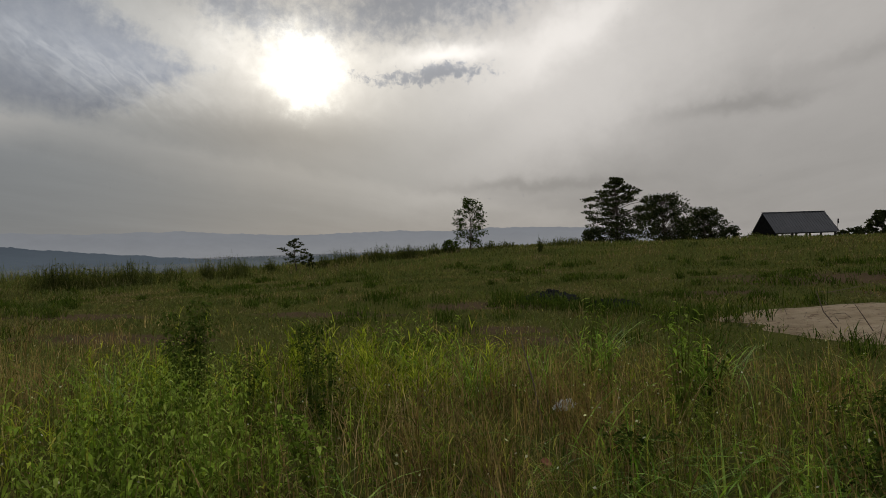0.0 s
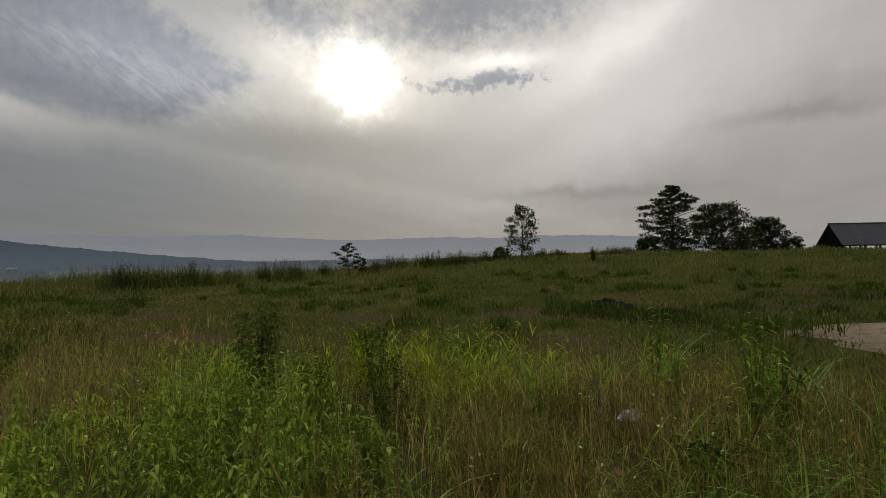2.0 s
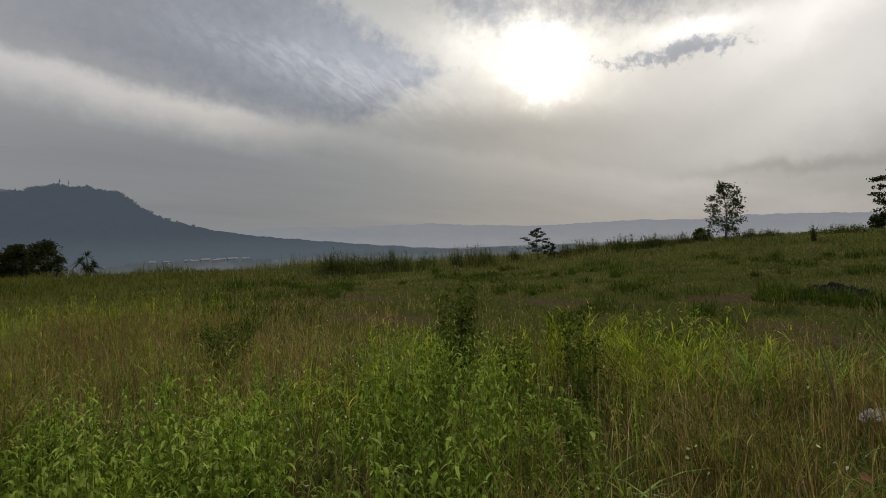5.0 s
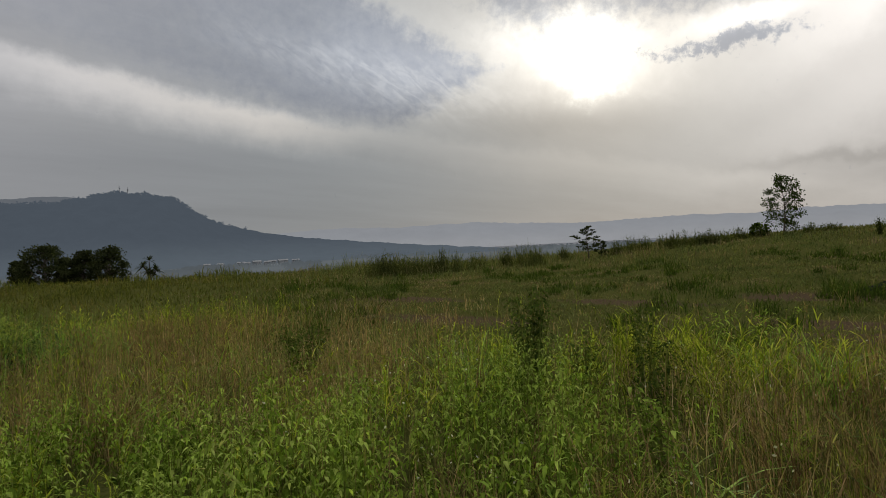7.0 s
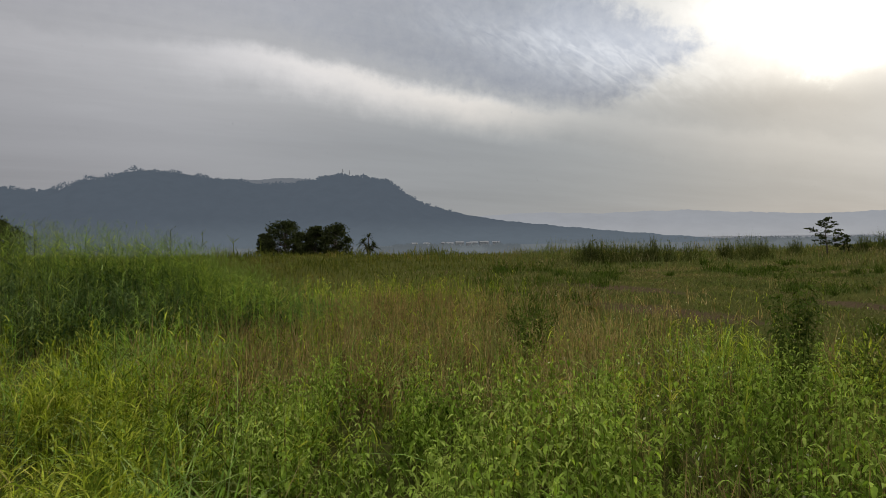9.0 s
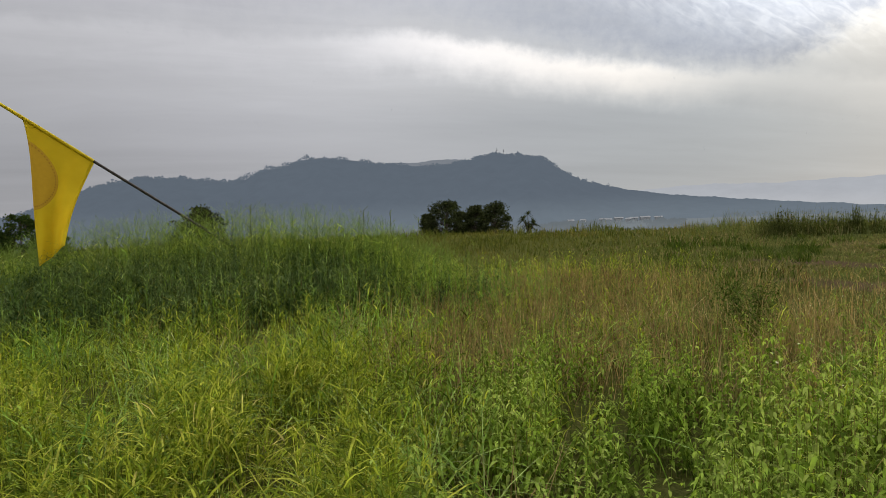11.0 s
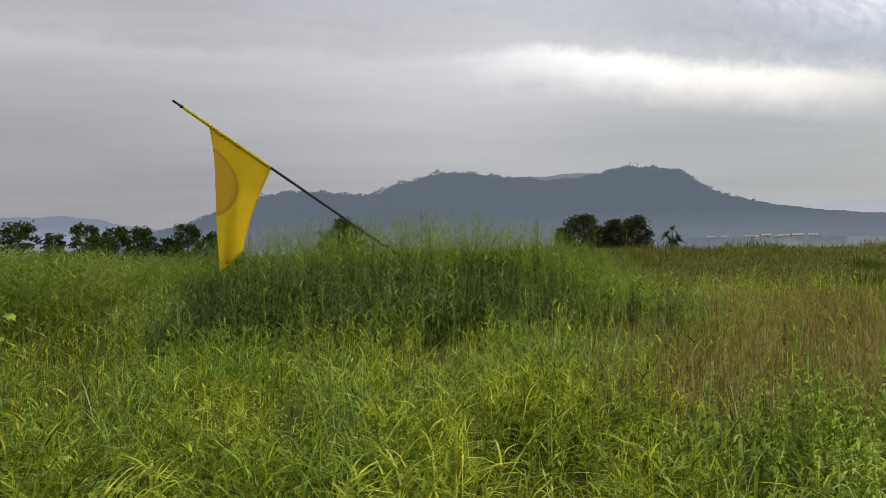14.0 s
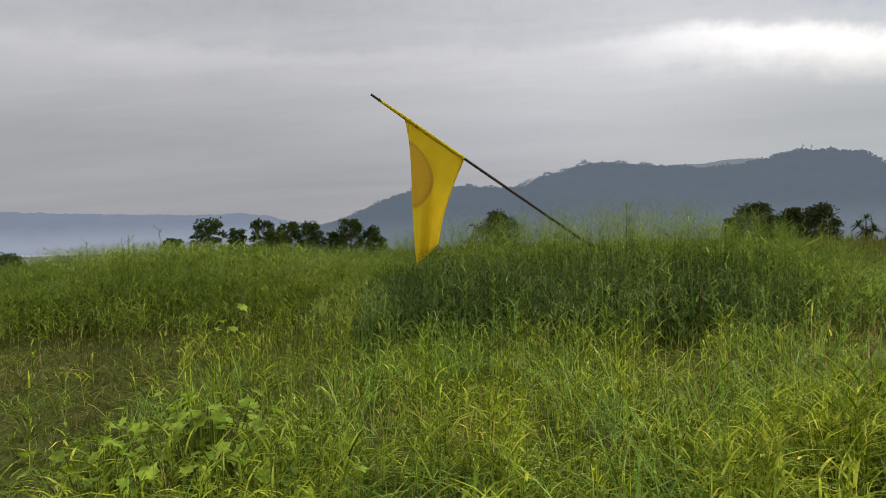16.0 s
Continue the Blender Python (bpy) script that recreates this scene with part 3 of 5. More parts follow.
def crest_trees():
    """The fringe of small trees along the top of the wooded hill."""
    centres, sizes = [], []
    for a in np.arange(58, 110, 0.045):
        if rng.random() < 0.6 and (a > 62 or rng.random() < 0.4):
            z0 = float(np.interp(a, hill_az, hill_top))
            tall = rng.uniform(3, 12) * (1.5 if 84 < a < 91 else 1.0) * (0.45 + 0.9 * max(0.0, float(bumps(a, 0.0, 0.35, 91)) + 0.2))
            for _ in range(14):
                h = rng.uniform(0.1, 1.0) * tall
                aa = a + rng.normal() * 0.05
                centres.append((-2250 * math.sin(radians(aa)), 2250 * math.cos(radians(aa)), z0 + h - 1.5))
                sizes.append(rng.uniform(1.6, 3.4))
    # the crest trees glow in the hill's painted haze colour
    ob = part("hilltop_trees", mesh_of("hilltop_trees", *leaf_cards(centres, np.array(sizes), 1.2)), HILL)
    tagged(ob, "fringe of small trees along the hill crest", "trees", kind="stuff")


crest_trees()


def hazed_valley_woods():
    """Low dark woods on the valley floor before the hill."""
    centres, sizes = [], []
    for lo, hi, r0, r1, count, tall in ((52, 68, 900, 1250, 3200, 9), (24, 52, 1500, 2100, 2600, 10), (108, 140, 1300, 1700, 1500, 6), (66, 110, 900, 1500, 1200, 9)):
        for _ in range(count):
            a, r = rng.uniform(lo, hi), rng.uniform(r0, r1)
            if bumps(a * 2.0, r / 60, 3.0, 6) > -0.15:
                centres.append((-r * math.sin(radians(a)), r * math.cos(radians(a)), VALLEY + rng.uniform(0, 1) ** 1.5 * tall))
                sizes.append(rng.uniform(2.0, 4.5))
    # the woods glow too, with haze painted into their colour
    ob = part("hazed_valley_woods", mesh_of("hazed_valley_woods", *leaf_cards(centres, np.array(sizes), 1.1)), PLAIN_WOOD)
    tagged(ob, "low woods on the valley floor with haze in their colour", "trees", kind="stuff")


hazed_valley_woods()


def lake(name, a0, a1, r0, r1):
    a = np.radians(np.linspace(a0, a1, 40))
    wave = 60 * np.sin(np.linspace(0, 9, 40))
    rows = [np.stack([-(r + w) * np.sin(a), (r + w) * np.cos(a), VALLEY + 0.6 + 0 * a], -1) for r, w in ((r0, wave), ((r0 + r1) / 2, 0 * wave), (r1, 0.3 * wave))]
    i, j = np.meshgrid(np.arange(2), np.arange(39), indexing="ij")
    quads = np.stack([i * 40 + j, (i + 1) * 40 + j, (i + 1) * 40 + j + 1, i * 40 + j + 1], -1).reshape(-1, 4)[:, ::-1]
    tagged(part(name, mesh_of(name, np.array(rows), quads), WATER), "flat pale lake in the valley", "water", kind="structure")


lake("water", 20, 41, 2600, 3790)
lake("water_left", 116, 150, 2100, 2840)


def village():
    """Small pale houses at the hill's foot."""
    for n_house, (a, r, w, h) in enumerate(((58.7, 1500, 16, 7), (58.2, 1480, 12, 6), (57.4, 1520, 20, 8), (56.5, 1490, 14, 6), (56.1, 1530, 18, 7), (55.2, 1500, 22, 8), (60.4, 1540, 12, 6), (54.1, 1520, 16, 7), (61.5, 1560, 14, 6))):
        house = tagged(new("house"), "small pale village house at the foot of the hill", "house", "village houses")
        house.matrix_basis = pose(-r * math.sin(radians(a)), r * math.cos(radians(a)), VALLEY, rz=a + 25 * (n_house % 3 - 1))
        walls = bmesh.new()
        box(walls, (w, 9, h * 1.0), pose(0, 0, h * 0.5))
        part("wall", walls, FAR_ROOF, house)
        roof = bmesh.new()
        vs = [roof.verts.new(c) for c in ((-w / 2 - 1, -5.5, h), (w / 2 + 1, -5.5, h), (w / 2 + 1, 5.5, h), (-w / 2 - 1, 5.5, h), (-w / 2 - 1, 0, h + 3), (w / 2 + 1, 0, h + 3))]
        for f in ((0, 1, 5, 4), (2, 3, 4, 5), (0, 4, 3), (1, 2, 5), (3, 2, 1, 0)):
            roof.faces.new([vs[q] for q in f])
        part("roof", roof, FAR_ROOF, house)


village()


def mast(a, r=2250):
    """The lattice mast on the hill."""
    z = float(np.interp(a, hill_az, hill_top)) - 2
    thing = tagged(new("radio_mast"), "thin steel radio mast on the hilltop", "mast")
    thing.matrix_basis = pose(-r * math.sin(radians(a)), r * math.cos(radians(a)), z)
    pole = bmesh.new()
    for s in range(3):
        q = s * 2.094
        box(pole, (0.28, 0.28, 26), pose(1.0 * math.cos(q), 1.0 * math.sin(q), 13))
    for h in range(1, 13):
        box(pole, (2.4, 0.35, 0.35), pose(0, 0, h * 2, 0, 28 * (-1) ** h, h * 60))
    part("lattice", pole, MAST_STEEL, thing)
    dish = bmesh.new()
    bmesh.ops.create_cone(dish, cap_ends=True, segments=10, radius1=2.2, radius2=1.0, depth=1.2, matrix=pose(1.2, 0, 17, 90, 0, 20))
    part("dish", dish, MAST_STEEL, thing)


mast(67.8)
mast(67.2, 2265)

# ---- grasses and herbs ----
EYE_SPOT = np.array((-0.8, -0.7))


def blades(x, y, z, height, width, lean, bend, levels=4, heading=None):
    """Grass blades as one mesh: thin strips that rise, lean and arch over. All arrays have one value a blade."""
    k = len(x)
    head = rng.uniform(0, 2 * np.pi, k) if heading is None else heading
    face = head + np.pi / 2 + rng.normal(0, 0.5, k)
    out = np.stack([np.cos(head), np.sin(head)], -1)
    side = np.stack([np.cos(face), np.sin(face)], -1)
    verts = np.empty((k, 2 * levels + 1, 3))
    for i in range(levels + 1):
        s = i / levels
        reach = height * (lean * s + bend * s * s)
        rise = height * (s - 0.55 * np.abs(bend) * s ** 2.5)
        centre = np.stack([x + out[:, 0] * reach, y + out[:, 1] * reach, z + rise], -1)
        if i == levels:
            verts[:, 2 * i] = centre
        else:
            half = 0.5 * width * (0.75 + 0.5 * s if s < 0.5 else 1.0 - 1.3 * (s - 0.5))
            verts[:, 2 * i, :], verts[:, 2 * i + 1, :] = centre, centre
            verts[:, 2 * i, :2] -= side * half[:, None]
            verts[:, 2 * i + 1, :2] += side * half[:, None]
    tris = []
    for i in range(levels - 1):
        a = 2 * i
        tris += [(a, a + 1, a + 3), (a, a + 3, a + 2)]
    tris.append((2 * levels - 2, 2 * levels - 1, 2 * levels))
    faces = (np.arange(k) * (2 * levels + 1))[:, None, None] + np.array(tris)[None]
    return verts.reshape(-1, 3), faces.reshape(-1, 3)


def scatter(count, r0, r1, a0, a1, power=1.0):
    """Places round the field's middle; power 2 spreads evenly over the ground, less crowds them inwards."""
    r = (r0**power + rng.random(count) * (r1**power - r0**power)) ** (1 / power)
    a = np.radians(rng.uniform(a0, a1, count))
    x, y = EYE_SPOT[0] - r * np.sin(a), EYE_SPOT[1] + r * np.cos(a)
    return x, y


WALKED = [(eye[0], eye[1]) for _, eye, _, _ in PATH]


def clear(x, y, gap=0.75):
    """True away from the trodden line."""
    d = np.full(len(x), 1e9)
    for px, py in WALKED:
        d = np.minimum(d, np.hypot(x - px, y - py))
    return d > gap


def field(x, y):
    """How much of each kind of growth stands at a place: dry, herb, fresh, short, mound, sand."""
    a, r = polar(np.asarray(x) - EYE_SPOT[0], np.asarray(y) - EYE_SPOT[1])
    ragged = 5 * bumps(x, y, 1.7, 11) + 3 * bumps(x, y, 0.6, 12)
    rag_r = 0.9 * bumps(x, y, 1.3, 13) + 0.4 * bumps(x, y, 0.45, 14)
    mound = ramp01(mound_at(x, y), 0.12, 0.5)
    su, sv = (np.asarray(x) - 5.9) / 4.5, (np.asarray(y) - 11.9) / 2.8
    sand_d = np.hypot(su, sv) / (1 + 0.07 * np.sin(3 * np.arctan2(sv, su) + 1)) + 0.04 * bumps(x, y, 0.8, 15)
    sand = ramp01(sand_d, 0.94, 0.80)
    dry = ramp01(a + ragged, 30, 44) * ramp01(a + ragged, 92, 70) * ramp01(r + rag_r, 4.4, 5.8) * ramp01(r + rag_r, 16, 11)
    dry = np.maximum(dry, 0.42 * ramp01(a + ragged, 30, 18) * ramp01(r, 9.5, 7.5))
    dry = np.maximum(dry, np.exp(-(((a - 2 + ragged) / 11) ** 2)) * ramp01(r + rag_r, 3.4, 4.4) * ramp01(r + rag_r, 8.8, 7.2))
    herb = ramp01(a + ragged, 12, 22) * ramp01(a + ragged, 92, 76) * ramp01(r + rag_r, 6.0, 4.7)
    herb = np.maximum(herb, 0.22 * ramp01(a, 80, 90) * ramp01(r + rag_r, 6.0, 4.0))
    short = ramp01(a + ragged, 60, 46) * ramp01(a, -60, -40) * ramp01(r + rag_r, 7.6, 9.2) * ramp01(r + 2 * rag_r, 34, 24)
    trampled = ramp01(a + ragged, 118, 126) * ramp01(r + rag_r, 4.6, 5.6) * ramp01(r + 2 * rag_r, 16, 12)
    fresh = np.clip(1 - 0.75 * dry - 0.85 * herb - 0.95 * short, 0, 1) * (0.3 + 0.7 * ramp01(a, 40, 70))
    short = np.maximum(short, 0.97 * trampled)
    return dry, herb, fresh, short, mound, sand


def away(x, y):
    return np.hypot(np.asarray(x) - EYE_SPOT[0], np.asarray(y) - EYE_SPOT[1])


def hollow(x, y):
    """0 in the gaps between the thicker clumps, 1 on the clumps."""
    return ramp01(bumps(x, y, 0.30, 61) + 0.7 * bumps(x, y, 0.12, 62), -0.25, 0.45)


def stuff(name, pieces, mat, label, category="grass"):
    verts, faces = joined(pieces) if isinstance(pieces, list) else pieces
    tagged(part(name, mesh_of(name, verts, faces), mat), label, category, kind="stuff")


def leafy(x, y, z, tall, count, long, wide, levels=3, spread=(0.3, 1.3), droop=(0.3, 1.3), low=0.3, stem=0.0032, lean=0.14):
    """Grass culms with short arching leaves up their length, shorter towards the tip."""
    k = len(x)
    thicker = 1 + 0.06 * away(x, y)
    head, lean = rng.uniform(0, 6.28, k), np.abs(rng.normal(0, lean, k))
    pieces = [blades(x, y, z, tall, stem * thicker, lean, np.zeros(k), 2, head)]
    for i in range(count):
        s = low + (1 - low) * (i + rng.uniform(0, 1, k)) / count
        px, py = x + np.cos(head) * tall * lean * s, y + np.sin(head) * tall * lean * s
        grow = long * (1.15 - 0.5 * s) * rng.uniform(0.45, 1.35, k)
        pieces.append(blades(px, py, z + tall * s * 0.92, grow, wide * thicker * rng.uniform(0.6, 1.35, k), rng.uniform(*spread, k), rng.uniform(*droop, k), levels))
    return pieces


def lush(x, y):
    """True on the fresh side of the field, False on the thin brownish side."""
    return polar(x - EYE_SPOT[0], y - EYE_SPOT[1])[0] + 6 * bumps(x, y, 0.8, 81) + rng.normal(0, 4, len(x)) > 24


def near_grass():
    # leafy culms, thickest where the grass is fresh
    pieces, thin = [], []
    for count, r0, r1, levels, leaf_count in ((23000, 1.5, 5.5, 3, 8), (26000, 5.5, 16.0, 2, 6)):
        x, y = scatter(count, r0, r1, -30, 150, 1.5)
        dry, herb, fresh, short, mound, sand = field(x, y)
        keep = clear(x, y) & (rng.random(len(x)) < (0.12 + 0.88 * fresh) * (1 - 0.55 * dry) * (1 - 0.85 * herb) * (1 - 0.97 * short) * (1 - mound) * (0.03 + 0.97 * hollow(x, y))) & (sand < 0.4)
        x, y = x[keep], y[keep]
        tall = rng.uniform(0.30, 0.68, len(x)) * (0.28 + 0.85 * hollow(x, y))
        here = lush(x, y)
        pieces += leafy(x[here], y[here], ground(x[here], y[here]) - 0.02, tall[here], leaf_count, 0.16, 0.0082, levels, (0.2, 1.0), (0.3, 1.3), 0.3, 0.0045)
        thin += leafy(x[~here], y[~here], ground(x[~here], y[~here]) - 0.02, tall[~here], leaf_count, 0.12, 0.0050, levels)
    stuff("leafy_grass", pieces, GREEN, "leafy green grass culms in a thick stand")
    stuff("thin_leafy_grass", thin, THIN, "thin brownish-green grass culms with dark gaps")
    # a stand of bright tall grass in the thin growth
    a, r = rng.uniform(2, 26, 950), rng.uniform(5.0, 8.0, 950)
    x, y = EYE_SPOT[0] - r * np.sin(np.radians(a)), EYE_SPOT[1] + r * np.cos(np.radians(a))
    keep = rng.random(len(x)) < hollow(x, y) * ramp01(np.abs(a - 13 + 4 * bumps(x, y, 0.7, 24)), 9, 5) * ramp01(np.abs(r - 6.6), 1.4, 0.6)
    x, y = x[keep], y[keep]
    stuff("bright_tall_grass", leafy(x, y, ground(x, y) - 0.02, rng.uniform(0.45, 0.8, len(x)), 8, 0.2, 0.008, 3, (0.15, 0.8), (0.2, 1.0)), GREEN, "stand of bright green tall leafy grass")
    # small-leaved herbs among the grass
    x, y = scatter(5200, 1.7, 8.0, -28, 140, 1.35)
    dry, herb, fresh, short, mound, sand = field(x, y)
    keep = clear(x, y) & (rng.random(len(x)) < 0.75 * ramp01(bumps(x, y, 0.55, 23), -0.15, 0.3) * (1 - 0.8 * herb) * (1 - short) * (1 - mound) * (1 - 0.4 * dry)) & (sand < 0.3)
    leaf, stems, tips = herbs_at(x[keep], y[keep], rng.uniform(0.25, 0.6, keep.sum()), 8, 0.042, 0.45)
    stuff("meadow_herbs", leaf + stems + tips, HERB, "small-leaved green herbs among the grass", "herbs")
    # low dark undergrowth between the clumps
    x, y = scatter(9000, 1.7, 8.0, -28, 150, 1.5)
    keep = clear(x, y) & (field(x, y)[5] < 0.4)
    x, y = x[keep], y[keep]
    stuff("undergrowth", blades(x, y, ground(x, y) - 0.01, rng.uniform(0.07, 0.24, len(x)), rng.uniform(0.004, 0.008, len(x)), rng.normal(0.3, 0.3, len(x)), rng.uniform(0.2, 1.2, len(x)), 3), TUSSOCK, "low dark undergrowth between grass clumps")
    # fresh green grass, in tufts
    x, y = scatter(4200, 1.2, 17.0, -30, 150, 1.15)
    x2, y2 = scatter(1500, 1.0, 17.0, 150, 330, 1.3)
    x, y = np.r_[x, x2], np.r_[y, y2]
    dry, herb, fresh, short, mound, sand = field(x, y)
    keep = clear(x, y) & (rng.random(len(x)) < (0.10 + 0.9 * fresh) * (1 - 0.6 * herb) * (1 - 0.9 * mound)) & (sand < 0.4)
    x, y = x[keep], y[keep]
    per = 6
    spread = 0.05 + 0.012 * away(x, y)
    bx = np.repeat(x, per) + rng.normal(size=len(x) * per) * np.repeat(spread, per)
    by = np.repeat(y, per) + rng.normal(size=len(x) * per) * np.repeat(spread, per)
    tall = np.repeat(rng.uniform(0.28, 0.6, len(x)), per) * rng.uniform(0.5, 1.15, len(bx))
    _, _, _, short, _, sand = field(bx, by)
    tall = tall * (1 - 0.68 * short)
    wide = rng.uniform(0.0035, 0.0075, len(bx)) * (1 + 0.07 * away(bx, by))
    fresh_side = lush(bx, by)
    for name, here, mat, label in (("meadow_grass", fresh_side, GREEN, "fresh green meadow grass in dense tufts"), ("thin_meadow_grass", ~fresh_side, THIN, "thin brownish-green meadow grass")):
        k = here.sum()
        stuff(name, blades(bx[here], by[here], ground(bx[here], by[here]) - 0.02, tall[here], wide[here], rng.normal(0.16, 0.22, k), rng.uniform(0.1, 1.1, k), 3), mat, label)
    # broad pale blades that arch over
    x, y = scatter(6500, 1.7, 9.0, -30, 150, 1.1)
    dry, herb, fresh, short, mound, sand = field(x, y)
    clump = ramp01(bumps(x, y, 0.5, 21), -0.1, 0.45)
    keep = clear(x, y) & (rng.random(len(x)) < clump * (0.05 + 0.75 * fresh) * (1 - 0.8 * herb) * (1 - mound) * np.where(lush(x, y), 1.0, 0.4)) & (sand < 0.3)
    x, y = x[keep], y[keep]
    per = 6
    bx = np.repeat(x, per) + rng.normal(size=len(x) * per) * 0.07
    by = np.repeat(y, per) + rng.normal(size=len(x) * per) * 0.07
    tall = rng.uniform(0.4, 0.85, len(bx)) * (1 - 0.5 * field(bx, by)[3])
    stuff("broad_grass", blades(bx, by, ground(bx, by) - 0.02, tall, rng.uniform(0.006, 0.012, len(bx)), rng.normal(0.14, 0.14, len(bx)), rng.uniform(0.3, 1.25, len(bx)), 6), PALE, "broad pale green grass blades arching over")
    # dry reddish stalks
    x, y = scatter(24000, 2.0, 19.0, -30, 150, 1.4)
    dry, herb, fresh, short, mound, sand = field(x, y)
    keep = clear(x, y) & (rng.random(len(x)) < (0.03 + 0.97 * dry) * (0.3 + 0.7 * hollow(x, y)) * (1 - 0.8 * mound) * (1 - 0.6 * short)) & (sand < 0.3)
    x, y = x[keep], y[keep]
    per = 10
    bx = np.repeat(x, per) + rng.normal(size=len(x) * per) * 0.09
    by = np.repeat(y, per) + rng.normal(size=len(x) * per) * 0.09
    tall = np.repeat(rng.uniform(0.35, 0.8, len(x)), per) * rng.uniform(0.5, 1.15, len(bx)) * (1 - 0.4 * field(bx, by)[3])
    wide = rng.uniform(0.0025, 0.0052, len(bx)) * (1 + 0.10 * away(bx, by))
    wind = rng.normal(2.6, 1.6, len(bx))
    stuff("dry_grass", blades(bx, by, ground(bx, by) - 0.02, tall, wide, rng.normal(0.12, 0.14, len(bx)), rng.uniform(0.0, 0.6, len(bx)), 2, wind), DRY, "dry straw-coloured and reddish grass stalks")



def far_grass():
    # rough olive grass out to the rim, and short turf on the worn ground
    x, y = scatter(80000, 9.0, 66.0, -40, 150, 1.0)
    x2, y2 = scatter(16000, 60.0, 135.0, -40, 24, 1.4)
    x3, y3 = scatter(12000, 8.0, 70.0, 150, 320, 1.2)
    x, y = np.r_[x, x2, x3], np.r_[y, y2, y3]
    dry, herb, fresh, short, mound, sand = field(x, y)
    bare = np.maximum(ramp01(bumps(x, y, 2.3, 31) + 0.5 * bumps(x, y, 0.8, 32), 0.3, 0.7) * short, worn_at(x, y))
    keep = (rng.random(len(x)) < (1 - 0.85 * bare) * (1 - 0.95 * mound)) & (sand < 0.7)
    x, y, short = x[keep], y[keep], short[keep]
    r = away(x, y)
    a = polar(x, y)[0]
    tuft = ramp01(bumps(x, y, 2.6, 33) + 0.5 * bumps(x, y, 1.1, 34), -0.2, 0.8)
    brim = ramp01(a, 12, 22) * (1 - 0.5 * ramp01(a, 50, 60)) * ramp01(r, 27, 40) * (0.55 + 0.6 * ramp01(a, 24, 38)) * (0.35 + 1.1 * ramp01(bumps(x, y, 1.4, 35) + 0.5 * bumps(x, y, 0.6, 36), -0.3, 0.7))
    tall = rng.uniform(0.18, 0.46, len(x)) * (0.6 + 0.7 * tuft) * (1 - 0.76 * short * (1 - 0.6 * (tuft > 0.85))) * (1 + 1.55 * brim)
    wide = rng.uniform(0.7, 1.4, len(x)) * (0.004 + 0.0010 * r) * (1 - 0.35 * brim)
    z = ground(x, y)
    keep = z > -6
    turn = polar(x, y)[0] + rng.normal(0, 5, len(x))
    for name, here, mat, label in (("rough_grass", keep & (turn < 56), OLIVE, "rough dark olive grass over the worn hilltop"), ("field_grass", keep & (turn >= 56), FIELD, "rough yellowish grass towards the field's rim")):
        k = here.sum()
        stuff(name, blades(x[here], y[here], z[here] - 0.02, tall[here], wide[here], rng.normal(0.15, 0.2, k), rng.uniform(0.0, 0.7, k), 2), mat, label)


far_grass()


def low_turf():
    # close short turf on the worn ground
    x, y = scatter(62000, 8.0, 34.0, -28, 62, 1.2)
    dry, herb, fresh, short, mound, sand = field(x, y)
    bare = np.maximum(ramp01(bumps(x, y, 2.3, 31) + 0.5 * bumps(x, y, 0.8, 32), 0.3, 0.7), 1.15 * worn_at(x, y))
    keep = (rng.random(len(x)) < (0.2 + 0.8 * short) * (1 - 0.8 * bare)) & (sand < 0.7)
    x2, y2 = scatter(7000, 0.7, 9.0, 150, 330, 1.5)
    x, y = np.r_[x[keep], x2], np.r_[y[keep], y2]
    k = len(x)
    stuff("low_turf", blades(x, y, ground(x, y) - 0.01, rng.uniform(0.05, 0.16, k), 0.004 + 0.0011 * away(x, y), rng.normal(0.3, 0.3, k), rng.uniform(0.1, 0.9, k), 2), OLIVE, "short close turf on worn ground")
    # grass trodden flat
    x, y = scatter(20000, 3.6, 15.0, 112, 150, 1.6)
    keep = rng.random(len(x)) < field(x, y)[3]
    x, y = x[keep], y[keep]
    k = len(x)
    stuff("trodden_grass", blades(x, y, ground(x, y) - 0.01, rng.uniform(0.06, 0.16, k), rng.uniform(0.005, 0.009, k) * (1 + 0.1 * away(x, y)), rng.uniform(0.6, 2.6, k), rng.uniform(0.0, 0.9, k), 3), TRODDEN, "green grass trodden flat into a mat")


low_turf()


def by_flag(x, y):
    """Lower growth on the near side under the flag."""
    return 1 - 0.55 * np.exp(-(((y + 3.7) / 0.75) ** 2)) * ramp01(x, -11.3, -10.8)


def face_at(x, y):
    """1 on the mound's near side, where dark weeds stand instead of grass."""
    return ramp01(x, MOUND[0] + 0.1, MOUND[0] + 0.6) * ramp01(x, MOUND[0] + 2.6, MOUND[0] + 2.0) * ramp01(y, -4.8, -4.0) * ramp01(y, 1.9, 0.2)


